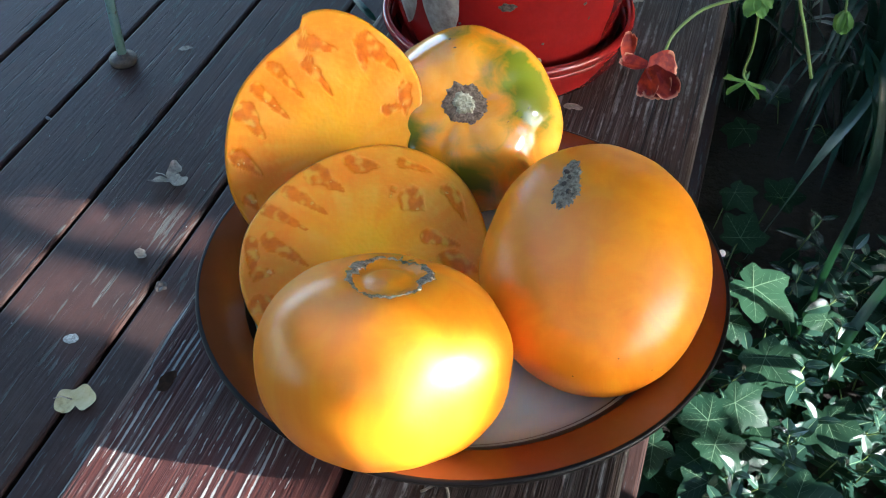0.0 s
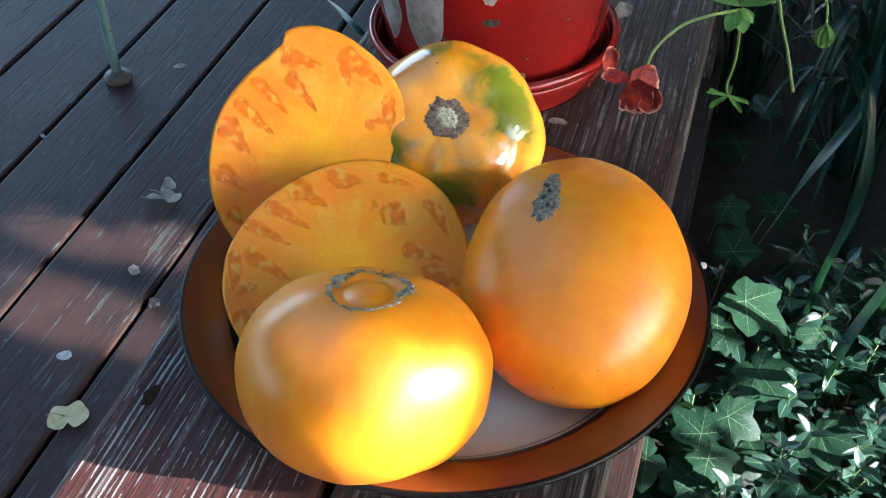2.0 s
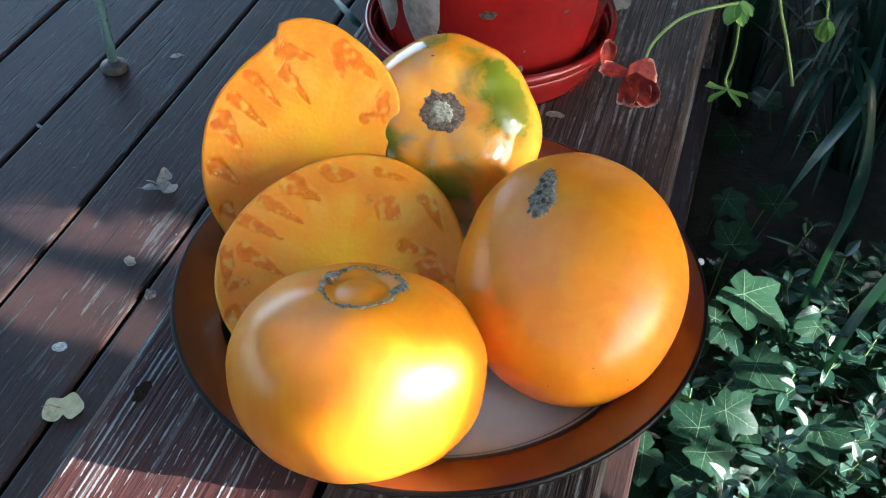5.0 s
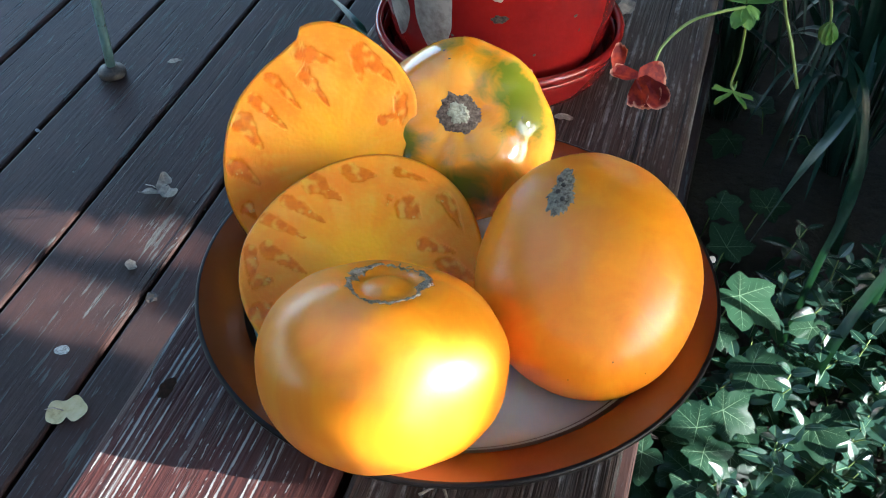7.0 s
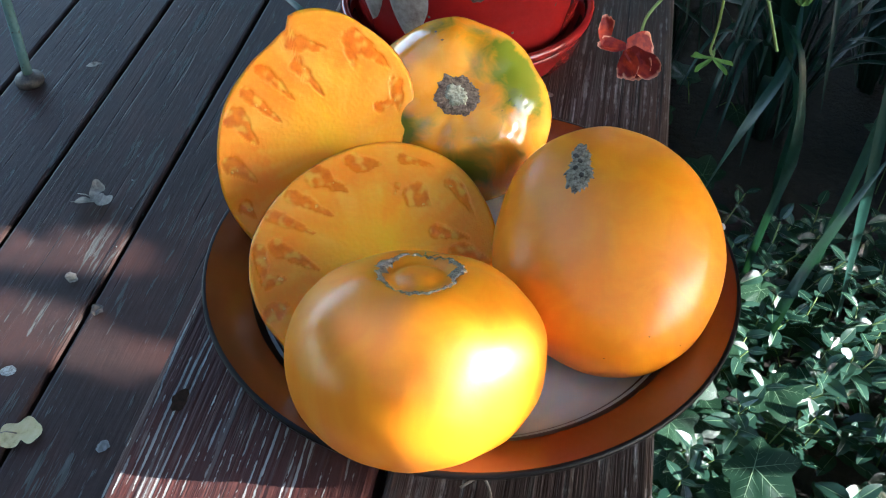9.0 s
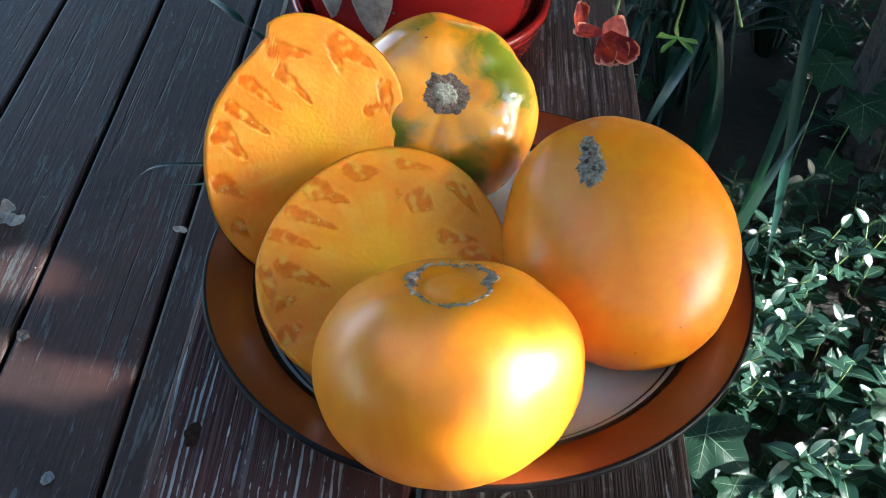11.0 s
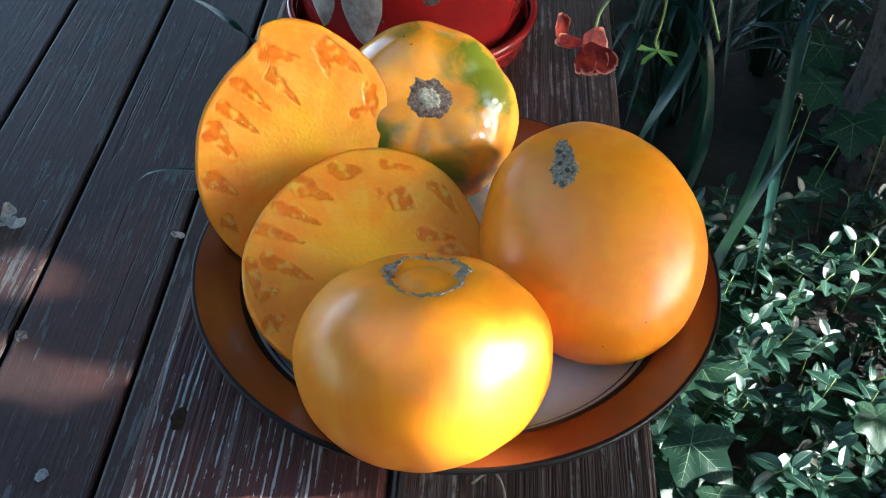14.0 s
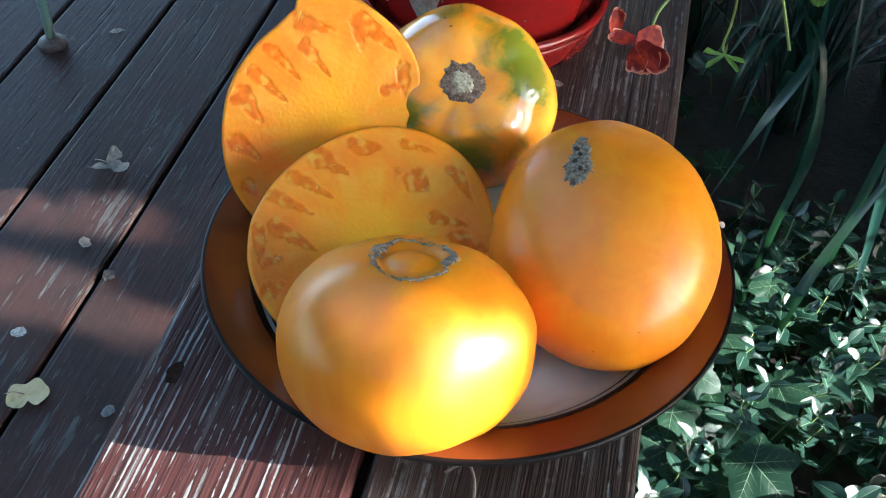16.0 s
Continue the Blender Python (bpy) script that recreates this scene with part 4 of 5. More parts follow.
r = random.Random(5)
SPRIGS = []
for k in range(120):
    SPRIGS.append(Vector((r.uniform(0.20, 0.66), r.uniform(0.28, 0.82), r.uniform(-0.65, -0.59))))
for k in range(34):
    SPRIGS.append(Vector((r.uniform(0.10, 0.32), r.uniform(0.26, 0.64), r.uniform(-0.65, -0.595))))
for base in SPRIGS:
    thing = empty("periwinkle_sprig", Matrix.Translation((base.x, base.y, GROUND_Z)), "glossy dark green periwinkle sprig in the ground cover", "periwinkle", "periwinkle sprigs")
    inv = Matrix.Translation((-base.x, -base.y, -GROUND_Z))
    poses, top = sprig_leaves(base, r, 4, 0.040)
    for k, m in enumerate(poses):
        part("leaf", OVAL[r.randrange(5)], None, thing, at=inv @ m)
    part("stem", tube("stem", [(base.x, base.y, GROUND_Z), base, top], [0.0012, 0.0011, 0.0008], 5), M_stem, thing, at=inv)

# the countless leaves below and beyond, in one piece
verts, faces, fm = [], [], []
protos = [([v.co.copy() for v in me.vertices], [tuple(p.vertices) for p in me.polygons], [p.material_index for p in me.polygons]) for me in OVAL[:3]]
for k in range(950):
    base = Vector((r.uniform(0.05, 1.3), r.uniform(-0.3, 1.7), r.uniform(-0.74, -0.62)))
    if base.y > 0.82 and base.x < 0.5:
        continue
    for m in sprig_leaves(base, r, 4, 0.032)[0]:
        vs, fs, ms = protos[r.randrange(3)]
        o = len(verts)
        verts += [m @ v for v in vs]
        faces += [tuple(i + o for i in f) for f in fs]
        fm += ms
tagged(part("ground_cover", mesh_of("ground_cover", verts, faces, (M_vinca, M_vinca_vein), True, fm)), "dense glossy dark green periwinkle ground cover", "ground cover", kind="stuff")

# ---- strap-leaved clumps ----
NEAR = [[(0.365, 0.663, -0.63), (0.355, 0.677, -0.43), (0.353, 0.715, -0.27), (0.375, 0.76, -0.22)],
        [(0.315, 0.70, -0.64), (0.329, 0.707, -0.56), (0.35, 0.719, -0.42), (0.361, 0.729, -0.33), (0.372, 0.745, -0.27)],
        [(0.295, 0.86, -0.64), (0.282, 0.802, -0.50), (0.27, 0.731, -0.36), (0.24, 0.705, -0.27), (0.229, 0.767, -0.25)],
        [(0.235, 0.665, -0.64), (0.25, 0.674, -0.50), (0.266, 0.684, -0.38), (0.252, 0.702, -0.27), (0.225, 0.74, -0.24)],
        [(0.245, 0.545, -0.64), (0.285, 0.60, -0.52), (0.32, 0.622, -0.42), (0.36, 0.65, -0.34)],
        [(0.165, 0.81, -0.63), (0.218, 0.797, -0.45), (0.262, 0.834, -0.36), (0.273, 0.892, -0.30)]]
daylily = empty("strap_leaf_clump", pose(0.28, 0.75, GROUND_Z), "long narrow blue-green strap leaves arching from the ground", "strap-leaf plant", "strap-leaf clumps")
for k, pts in enumerate(NEAR):
    part("blade", blade("blade", pts, 0.0135 + 0.001 * (k % 3)), M_strap, daylily, at=Matrix.Translation((-0.28, -0.75, -GROUND_Z)))
r = random.Random(11)
for cx, cy, count in ((0.30, 1.12, 46), (0.12, 1.22, 26), (0.48, 1.28, 26)):
    clump = empty("strap_leaf_clump", pose(cx, cy, GROUND_Z), "dense arching clump of narrow blue-green strap leaves", "strap-leaf plant", "strap-leaf clumps")
    for k in range(count):
        a = r.uniform(0, 2 * math.pi)
        reach, high = r.uniform(0.12, 0.42), r.uniform(0.18, 0.40)
        d = Vector((math.cos(a), math.sin(a), 0))
        if d.y < -0.2:
            reach *= 0.6
        s = Vector((-d.y, d.x, 0)) * r.uniform(-0.06, 0.06)
        b = d * 0.02 + Vector((0, 0, -0.01))
        pts = [b, d * reach * 0.30 + Vector((0, 0, high * 0.75)) + s * 0.3, d * reach * 0.70 + Vector((0, 0, high)) + s * 0.7, d * reach + Vector((0, 0, high * r.uniform(0.35, 0.8))) + s]
        part("blade", blade("blade", pts, r.uniform(0.009, 0.015), 14), M_strap, clump)

# ---- tree at the far side of the bed ----
TREE = Vector((0.665, 1.06, GROUND_Z))
tree = empty("tree", Matrix.Translation(TREE), "tree with rough grey-brown furrowed bark", "tree")
verts, faces = [], []
rows, cols = 60, 48
for i in range(rows + 1):
    z = -0.02 + 2.6 * i / rows
    for j in range(cols):
        a = 2 * math.pi * j / cols
        rad = 0.088 + 0.05 * math.exp(-z / 0.10) * (0.6 + 0.4 * math.cos(5 * a)) - 0.012 * z
        rad += 0.006 * noise.noise(Vector((math.cos(a) * 5, math.sin(a) * 5, z * 5)))
        verts.append((rad * math.cos(a) - 0.06 * z, rad * math.sin(a), z))
for i in range(rows):
    for j in range(cols):
        k = (j + 1) % cols
        faces.append((i * cols + j, i * cols + k, (i + 1) * cols + k, (i + 1) * cols + j))
part("trunk", mesh_of("trunk", verts, faces), M_bark, tree)
# limbs and crown are out of view, added to keep skylight off the bed
r = random.Random(3)
limb_ends = []
for k in range(7):
    a = k * 0.9 + 0.3
    p0 = Vector((-0.06 * (1.15 + 0.13 * k), 0, 1.15 + 0.13 * k))
    p2 = p0 + Vector((math.cos(a) * 1.0, math.sin(a) * 1.0, 0.5))
    part("limb", tube("limb", curve_points([p0, (p0 + p2) / 2 + Vector((0, 0, 0.12)), p2], 10), [0.035 - 0.003 * i for i in range(10)], 8), M_bark, tree)
    limb_ends.append((p0, p2))
verts, faces = [], []
for p0, p2 in limb_ends:
    for k in range(1500):
        c = p0 + (p2 - p0) * r.uniform(0.1, 1.15) + Vector((r.gauss(0.1, 0.25), r.gauss(0.1, 0.25), r.gauss(-0.1, 0.16)))
        q = Euler((r.uniform(0, 6), r.uniform(0, 6), r.uniform(0, 6))).to_matrix()
        o = len(verts)
        verts += [c + q @ Vector(v) for v in ((0, 0, 0), (0.035, 0.03, 0.008), (0.085, 0, -0.01), (0.035, -0.03, 0.008))]
        faces.append((o, o + 1, o + 2, o + 3))
part("crown", mesh_of("crown", verts, faces, (M_green,)), None, tree, "unseen loose crown of green leaves, added to shade the bed")
# unseen low leaves added to darken the bed, open towards the deck's sun patches
verts, faces = [], []
for k in range(22000):
    c = Vector((r.uniform(0.20, 1.6), r.uniform(0.36, 2.4), r.uniform(0.16, 0.60)))
    if 0.27 < c.dot(E1) < 0.54 and -0.33 < c.dot(E2) < -0.15:
        continue
    c = c - TREE
    q = Euler((r.uniform(-0.6, 0.6), r.uniform(-0.6, 0.6), r.uniform(0, 6))).to_matrix()
    o = len(verts)
    verts += [c + q @ Vector(v) for v in ((0, 0, 0), (0.035, 0.03, 0.008), (0.085, 0, -0.01), (0.035, -0.03, 0.008))]
    faces.append((o, o + 1, o + 2, o + 3))
part("low_branches", mesh_of("low_branches", verts, faces, (M_ivy,)), None, tree, "unseen low leafy branches added to darken the bed")

# unseen boughs added over the bench; their opening shapes the sky's reflections
verts, faces = [], []
r = random.Random(41)
for k in range(9):
    a = -2.6 + 0.34 * k
    p2 = Vector((math.cos(a) * 1.5, math.sin(a) * 1.7, 2.5)) + Vector((-0.2, -0.3, 0))
    part("limb", tube("limb", curve_points([(-0.12, 0, 1.9), (p2.x * 0.5 - 0.06, p2.y * 0.5, 2.5), p2], 10), [0.03 - 0.0027 * i for i in range(10)], 7), M_bark, tree)
SIGHT = Vector((0.03, -0.06, 0.08))
for k in range(17000):
    c = Vector((r.uniform(-2.3, 2.6), r.uniform(-2.4, 2.6), r.uniform(1.55, 2.35)))
    d = (c - SIGHT).normalized()
    az, el = math.degrees(math.atan2(d.x, d.y)), math.degrees(math.asin(d.z))
    off = math.hypot((az + 104) * math.cos(radians(el)) / 16.5, (el - 61) / 19.5)
    if off < 1.0 + 0.35 * noise.noise(c * 3.0) or noise.noise(c * 1.9 + Vector((4, 0, 0))) > 0.28:
        continue
    if (el < 38 and d.x > 0.7) or -80 < az < -28:
        continue
    c = c - TREE
    q = Euler((r.uniform(-0.7, 0.7), r.uniform(-0.7, 0.7), r.uniform(0, 6))).to_matrix()
    z = r.uniform(0.8, 1.3)
    o = len(verts)
    verts += [c + q @ Vector(v) * z for v in ((0, 0, 0), (0.035, 0.035, 0.008), (0.095, 0, -0.01), (0.035, -0.035, 0.008))]
    faces.append((o, o + 1, o + 2, o + 3))
part("overhang", mesh_of("overhang", verts, faces, (M_ivy,)), None, tree, "unseen leafy boughs added to shape skylight and reflections")

# ---- unseen shrubs added to shade the scene, with gaps in their foliage ----
# gap outlines set where sun should reach tomatoes, bench, deck and ivy
GAPS = [[(-0.42, 0.055), (-0.16, 0.048), (-0.136, 0.046), (-0.120, 0.055), (-0.107, 0.065), (-0.097, 0.068), (-0.091, 0.061), (-0.090, 0.050), (-0.097, 0.040), (-0.109, 0.036), (-0.122, 0.030), (-0.127, 0.012), (-0.133, -0.05), (-0.42, -0.12)],
        [(-0.05, 0.145), (-0.02, 0.120), (0.0, 0.104), (0.018, 0.093), (0.030, 0.079), (0.040, 0.060), (0.062, 0.042), (0.13, 0.032), (0.14, 0.10), (0.09, 0.19), (-0.03, 0.20)],
        [(0.405, -0.175), (0.49, -0.175), (0.518, -0.207), (0.502, -0.238), (0.490, -0.268), (0.452, -0.270), (0.428, -0.240)],
        [(0.300, -0.200), (0.374, -0.212), (0.366, -0.252), (0.348, -0.270), (0.350, -0.310), (0.312, -0.310), (0.298, -0.262), (0.290, -0.225)],
        [(0.31, -0.44), (0.60, -0.47), (0.735, -0.53), (0.735, -0.80), (0.31, -0.78)]]


def gap_distance(a, b):
    """Distance to the nearest gap, negative inside."""
    best = 9.0
    for poly in GAPS:
        inside, d = False, 9.0
        n = len(poly)
        for i in range(n):
            (x0, y0), (x1, y1) = poly[i], poly[(i + 1) % n]
            if (y0 > b) != (y1 > b) and a < (x1 - x0) * (b - y0) / (y1 - y0) + x0:
                inside = not inside
            ex, ey = x1 - x0, y1 - y0
            s = max(0.0, min(1.0, ((a - x0) * ex + (b - y0) * ey) / (ex * ex + ey * ey)))
            d = min(d, math.hypot(a - x0 - ex * s, b - y0 - ey * s))
        best = min(best, -d if inside else d)
    return best


shrub = empty("shrub", Matrix.Translation((1.05, -0.1, GROUND_Z)), "unseen leafy green shrub added to shade the bed, with gaps for sun", "shrub")
SHRUB_INV = Matrix.Translation((-1.05, 0.1, -GROUND_Z))
r = random.Random(17)
verts, faces = [], []


def shade_leaf(a, b, far, size):
    c = E1 * a + E2 * b + SUN * far
    x = (E1 * r.uniform(-1, 1) + E2 * r.uniform(-1, 1)).normalized()
    z = (SUN + E1 * r.uniform(-0.5, 0.5) + E2 * r.uniform(-0.2, 0.6)).normalized()
    y = z.cross(x).normalized()
    x = y.cross(z)
    o = len(verts)
    for u, v, w in ((-1, 0, 0), (-0.3, 0.62, 0.1), (0.4, 0.5, 0.1), (1, 0, -0.1), (0.4, -0.5, 0.1), (-0.3, -0.62, 0.1)):
        verts.append(c + (x * u + y * v + z * w) * size)
    faces.extend([(o, o + 3, o + 2, o + 1), (o, o + 5, o + 4, o + 3)])


def screen(low, high, far, deep):
    """Foliage between two heights across the sun's rays, open at the gaps."""
    b = low
    while b < high:
        a = -0.26
        while a < (2.3 if low < -0.5 else 1.25):
            p, q = a + r.uniform(-0.01, 0.01), b + r.uniform(-0.01, 0.01)
            d = gap_distance(p, q)
            if d > 0.036:
                shade_leaf(p, q, far + deep * r.triangular(-0.3, 1.0, 0.2), 0.036)
            elif d > 0.004:
                for k in range(36):
                    p2, q2 = p + r.uniform(-0.014, 0.014), q + r.uniform(-0.014, 0.014)
                    if gap_distance(p2, q2) > 0.006:
                        shade_leaf(p2, q2, far + deep * r.uniform(-0.15, 0.35), 0.0075)
            elif d < -0.012 and b < -0.12 and r.random() < (0.11 if b < -0.4 else 0.08):
                shade_leaf(p, q, far + r.uniform(-0.08, 0.08), r.uniform(0.012, 0.028))
            a += 0.024
        b += 0.024


screen(-0.86, -0.33, 0.85, 0.40)
part("foliage", mesh_of("foliage", verts, faces, (M_ivy,), False), None, shrub, at=SHRUB_INV)
placed = 0
while placed < 6:
    ta, tb = r.uniform(-0.2, 1.1), r.uniform(-0.6, -0.35)
    P = curve_points([Vector((1.10, ta * 0.6, GROUND_Z)), E1 * ta + E2 * tb * 1.4 + SUN * 0.95, E1 * ta + E2 * tb + SUN * 0.93], 60)
    if min(gap_distance(p.dot(E1), p.dot(E2)) for p in P) > 0.03:
        part("stem", tube("stem", P, [0.009 - 0.0001 * i for i in range(60)], 6), M_bark, shrub, at=SHRUB_INV)
        placed += 1
# second unseen shrub, set farther off for softer shadow edges
tall = empty("shrub", Matrix.Translation((2.3, 0.2, GROUND_Z)), "unseen tall green shrub added to shade plate, bench and deck, with sun gaps", "shrub")
TALL_INV = Matrix.Translation((-2.3, -0.2, -GROUND_Z))
verts, faces = [], []
screen(-0.33, 0.62, 2.2, 0.75)
part("foliage", mesh_of("foliage", verts, faces, (M_ivy,), False), None, tall, at=TALL_INV)
for k in range(5):
    ta, tb = 0.22 + 0.18 * k, 0.25 + 0.06 * (k % 3)
    P = curve_points([Vector((2.35, 0.2 + ta * 0.3, GROUND_Z)), E1 * ta + E2 * (-0.1) + SUN * 2.32, E1 * ta + E2 * tb + SUN * 2.28], 40)
    part("stem", tube("stem", P, [0.012 - 0.0002 * i for i in range(40)], 6), M_bark, tall, at=TALL_INV)

# ---- unseen trees farther off, added to block low sky ----
def screen_tree(x, y, high, label, leaves=0, spread=1.9, foliage=None):
    thing = empty("screen_tree", Matrix.Translation((x, y, GROUND_Z)), label, "tree", "garden trees")
    part("trunk", tube("trunk", curve_points([(0, 0, 0), (0.08, 0.04, high * 0.4), (0.02, 0.1, high * 0.95)], 14), [0.13 - 0.008 * i for i in range(14)], 12), M_bark, thing)
    verts, faces = [], []
    clumps = [Vector((r.gauss(0, 0.5) * spread, r.gauss(0, 0.5) * spread, high + r.gauss(0, 0.35) * spread)) for k in range(26)]
    for c in clumps[:8]:
        part("limb", tube("limb", [(0.05, 0.05, high * 0.5), ((c.x + 0.05) / 2, c.y / 2, high * 0.72), tuple(c)], [0.05, 0.035, 0.012], 7), M_bark, thing)
    for k in range(leaves):
        c = clumps[k % 26] + Vector((r.gauss(0, 0.33), r.gauss(0, 0.33), r.gauss(0, 0.26)))
        q = Euler((r.uniform(0, 6), r.uniform(0, 6), r.uniform(0, 6))).to_matrix()
        o = len(verts)
        verts += [c + q @ Vector(v) for v in ((-0.08, 0, 0), (-0.01, 0.055, 0.015), (0.09, 0, -0.02), (-0.01, -0.055, 0.015))]
        faces.append((o, o + 1, o + 2, o + 3))
    part("crown", mesh_of("crown", verts, faces, (M_ivy,), False), None, thing, "leafy green crown")
    return thing


screen_tree(4.2, 2.9, 2.9, "unseen broad tree added beyond the bed to block low sky", 9000)
screen_tree(1.7, 4.6, 3.3, "unseen broad tree added beyond the deck to block low sky", 12000, 2.1)
screen_tree(-1.6, 4.7, 3.4, "unseen broad tree added beyond the deck to block low sky", 12000, 2.1)
screen_tree(-4.3, 0.9, 2.6, "unseen broad tree added across the deck to block low sky", 5500, 1.7)
screen_tree(-4.0, -2.2, 2.6, "unseen broad tree added across the deck to block low sky", 5500, 1.7)
screen_tree(3.2, -4.4, 3.0, "unseen broad tree added behind the viewpoint to block low sky", 8000)
# one more unseen tree, added in the sun's way to soften the light
thin = screen_tree(5.6, 0.9, 4.2, "unseen tall tree with a thin crown, added to dim the sun", 600, 0.7)
verts, faces = [], []
for k in range(5600):
    a, b = r.uniform(-0.045, 0.75), r.uniform(-0.46, 0.60)
    if b < -0.115 and (a > 0.60 or r.random() < 0.97):
        continue
    if 0.03 < a < 0.12 and 0.02 < b < 0.10 and r.random() < 0.12:
        continue
    shade_leaf(a, b, 6.0 + r.uniform(-0.3, 0.3), r.uniform(0.010, 0.017))
# extra leaves added to dim the sun on the upright tomato half
for k in range(110):
    shade_leaf(r.uniform(-0.06, 0.08), r.uniform(0.075, 0.21), 6.0 + r.uniform(-0.3, 0.3), r.uniform(0.010, 0.016))
part("outer_foliage", mesh_of("outer_foliage", verts, faces, (M_green,), False), None, thin, "unseen thin leaves added to dim the sun", Matrix.Translation((-5.6, -0.9, -GROUND_Z)))

# ---- unseen hedges that close the garden, added to block low sky ----
def hedge(x0, y0, x1, y1, high, count, label):
    mid = Vector(((x0 + x1) / 2, (y0 + y1) / 2, GROUND_Z))
    thing = empty("hedge", Matrix.Translation(mid), label, "hedge")
    verts, faces = [], []
    d = Vector((x1 - x0, y1 - y0, 0))
    side = Vector((-d.y, d.x, 0)).normalized()
    for k in range(count):
        s, h = r.random(), r.random() ** 0.8
        c = Vector((x0, y0, 0)) + d * s + side * r.gauss(0, 0.14) + Vector((0, 0, GROUND_Z + h * high * (1 + 0.12 * noise.noise(Vector((s * 9, 0, 0))))))
        q = Euler((r.uniform(0, 6), r.uniform(0, 6), r.uniform(0, 6))).to_matrix()
        o = len(verts)
        z = r.uniform(0.7, 1.2)
        verts += [c + q @ Vector(v) * z - mid for v in ((0, 0, 0), (0.04, 0.032, 0.008), (0.10, 0, -0.01), (0.04, -0.032, 0.008))]
        faces.append((o, o + 1, o + 2, o + 3))
    part("foliage", mesh_of("foliage", verts, faces, (M_ivy,), False), None, thing)
    part("stem", tube("stem", [(0, 0, 0), (0.03, 0, high * 0.5), (0, 0.02, high * 0.9)], [0.03, 0.02, 0.008], 7), M_bark, thing)


hedge(-0.2, 2.3, 3.0, 2.3, 1.9, 5200, "unseen tall dark green hedge added behind the bed to block low sky")
hedge(2.6, 2.4, 2.6, 1.35, 1.9, 2400, "unseen tall dark green hedge added along the bed to block low sky")

# ---- pansy spilling from the pot ----
pansy = empty("pansy_plant", pose(0.0, 0.24, 0.137), "straggling pansy with one russet flower, spilling from the pot", "pansy")
PIN = Matrix.Translation((0.0, -0.24, -0.137))


def stem(pts, r0, r1, parent=pansy, mat=None):
    P = curve_points(pts, 20)
    return part("stem", tube("stem", P, [r0 + (r1 - r0) * i / 19 for i in range(20)], 8), mat or M_stem, parent, at=PIN)


stem([(0.0, 0.24, 0.137), (0.05, 0.23, 0.175), (0.095, 0.205, 0.14), (0.106, 0.19, 0.088)], 0.0013, 0.0011)
stem([(0.106, 0.190, 0.086), (0.093, 0.173, 0.090), (0.079, 0.167, 0.085), (0.068, 0.157, 0.075), (0.065, 0.146, 0.067)], 0.0009, 0.0008)
stem([(0.108, 0.190, 0.082), (0.109, 0.199, 0.050), (0.107, 0.198, 0.034), (0.109, 0.197, 0.029)], 0.0008, 0.0007)
stem([(0.11, 0.20, 0.15), (0.126, 0.205, 0.085), (0.135, 0.203, 0.060), (0.143, 0.195, 0.038)], 0.0010, 0.0009)
stem([(0.106, 0.190, 0.100), (0.135, 0.215, 0.115), (0.150, 0.215, 0.085), (0.153, 0.211, 0.072)], 0.0009, 0.0007)


def petal(at, x, z, size, curl, seed, wide=0.9, mat=None, name="petal"):
    x, z = Vector(x).normalized(), Vector(z).normalized()
    z = (z - x * z.dot(x)).normalized()
    y = z.cross(x)
    rows, cols = 9, 12
    verts, faces, edge = [], [], []
    for i in range(rows + 1):
        s = i / rows
        for j in range(cols + 1):
            t = j / cols * 2 - 1
            w = wide * 0.5 * math.sin(math.pi * (0.10 + 0.62 * s)) ** 0.8
            u = s * (1 - 0.22 * t * t * s + 0.07 * s * noise.noise(Vector((t * 5, seed, 0))))
            v = w * t
            h = curl * (s * s) * 0.5 + 0.16 * t * t * s + 0.10 * s * noise.noise(Vector((u * 4, v * 5, seed))) + 0.13 * s * s * noise.noise(Vector((u * 2, v * 11, seed + 3)))
            verts.append(Vector(at) + (x * u + y * v + z * h) * size)
            edge.append(max(0.0, max(s, abs(t) * min(1.0, s * 1.6)) - 0.90) / 0.10)
    for i in range(rows):
        for j in range(cols):
            k = i * (cols + 1) + j
            faces.append((k, k + 1, k + cols + 2, k + cols + 1))
    me = mesh_of(name, verts, faces)
    me.attributes.new("edge", "FLOAT", "POINT").data.foreach_set("value", edge)
    ob = part(name, me, mat or M_petal, pansy, at=PIN)
    return ob


FL = (0.0585, 0.139, 0.066)
petal(FL, (0.75, 0.15, -0.25), (-0.1, -0.7, 0.75), 0.017, -0.5, 1.0, 1.25)
petal((0.060, 0.138, 0.0655), (0.55, -0.25, -0.75), (-0.2, -0.9, 0.3), 0.017, 0.45, 2.0, 1.0)
petal((0.060, 0.1365, 0.0645), (0.25, -0.25, -0.95), (-0.35, -0.9, 0.1), 0.014, 0.6, 3.0, 0.9)
petal((0.064, 0.136, 0.064), (0.75, -0.2, -0.65), (0.1, -0.85, 0.4), 0.015, 0.8, 4.0, 0.9)
petal(FL, (-0.98, 0.05, -0.2), (0.0, -0.45, 0.9), 0.0145, 0.35, 5.0, 0.62)
petal((0.0475, 0.140, 0.065), (-0.15, 0.45, 0.85), (0.4, -0.8, 0.3), 0.0155, 0.3, 6.0, 0.55)

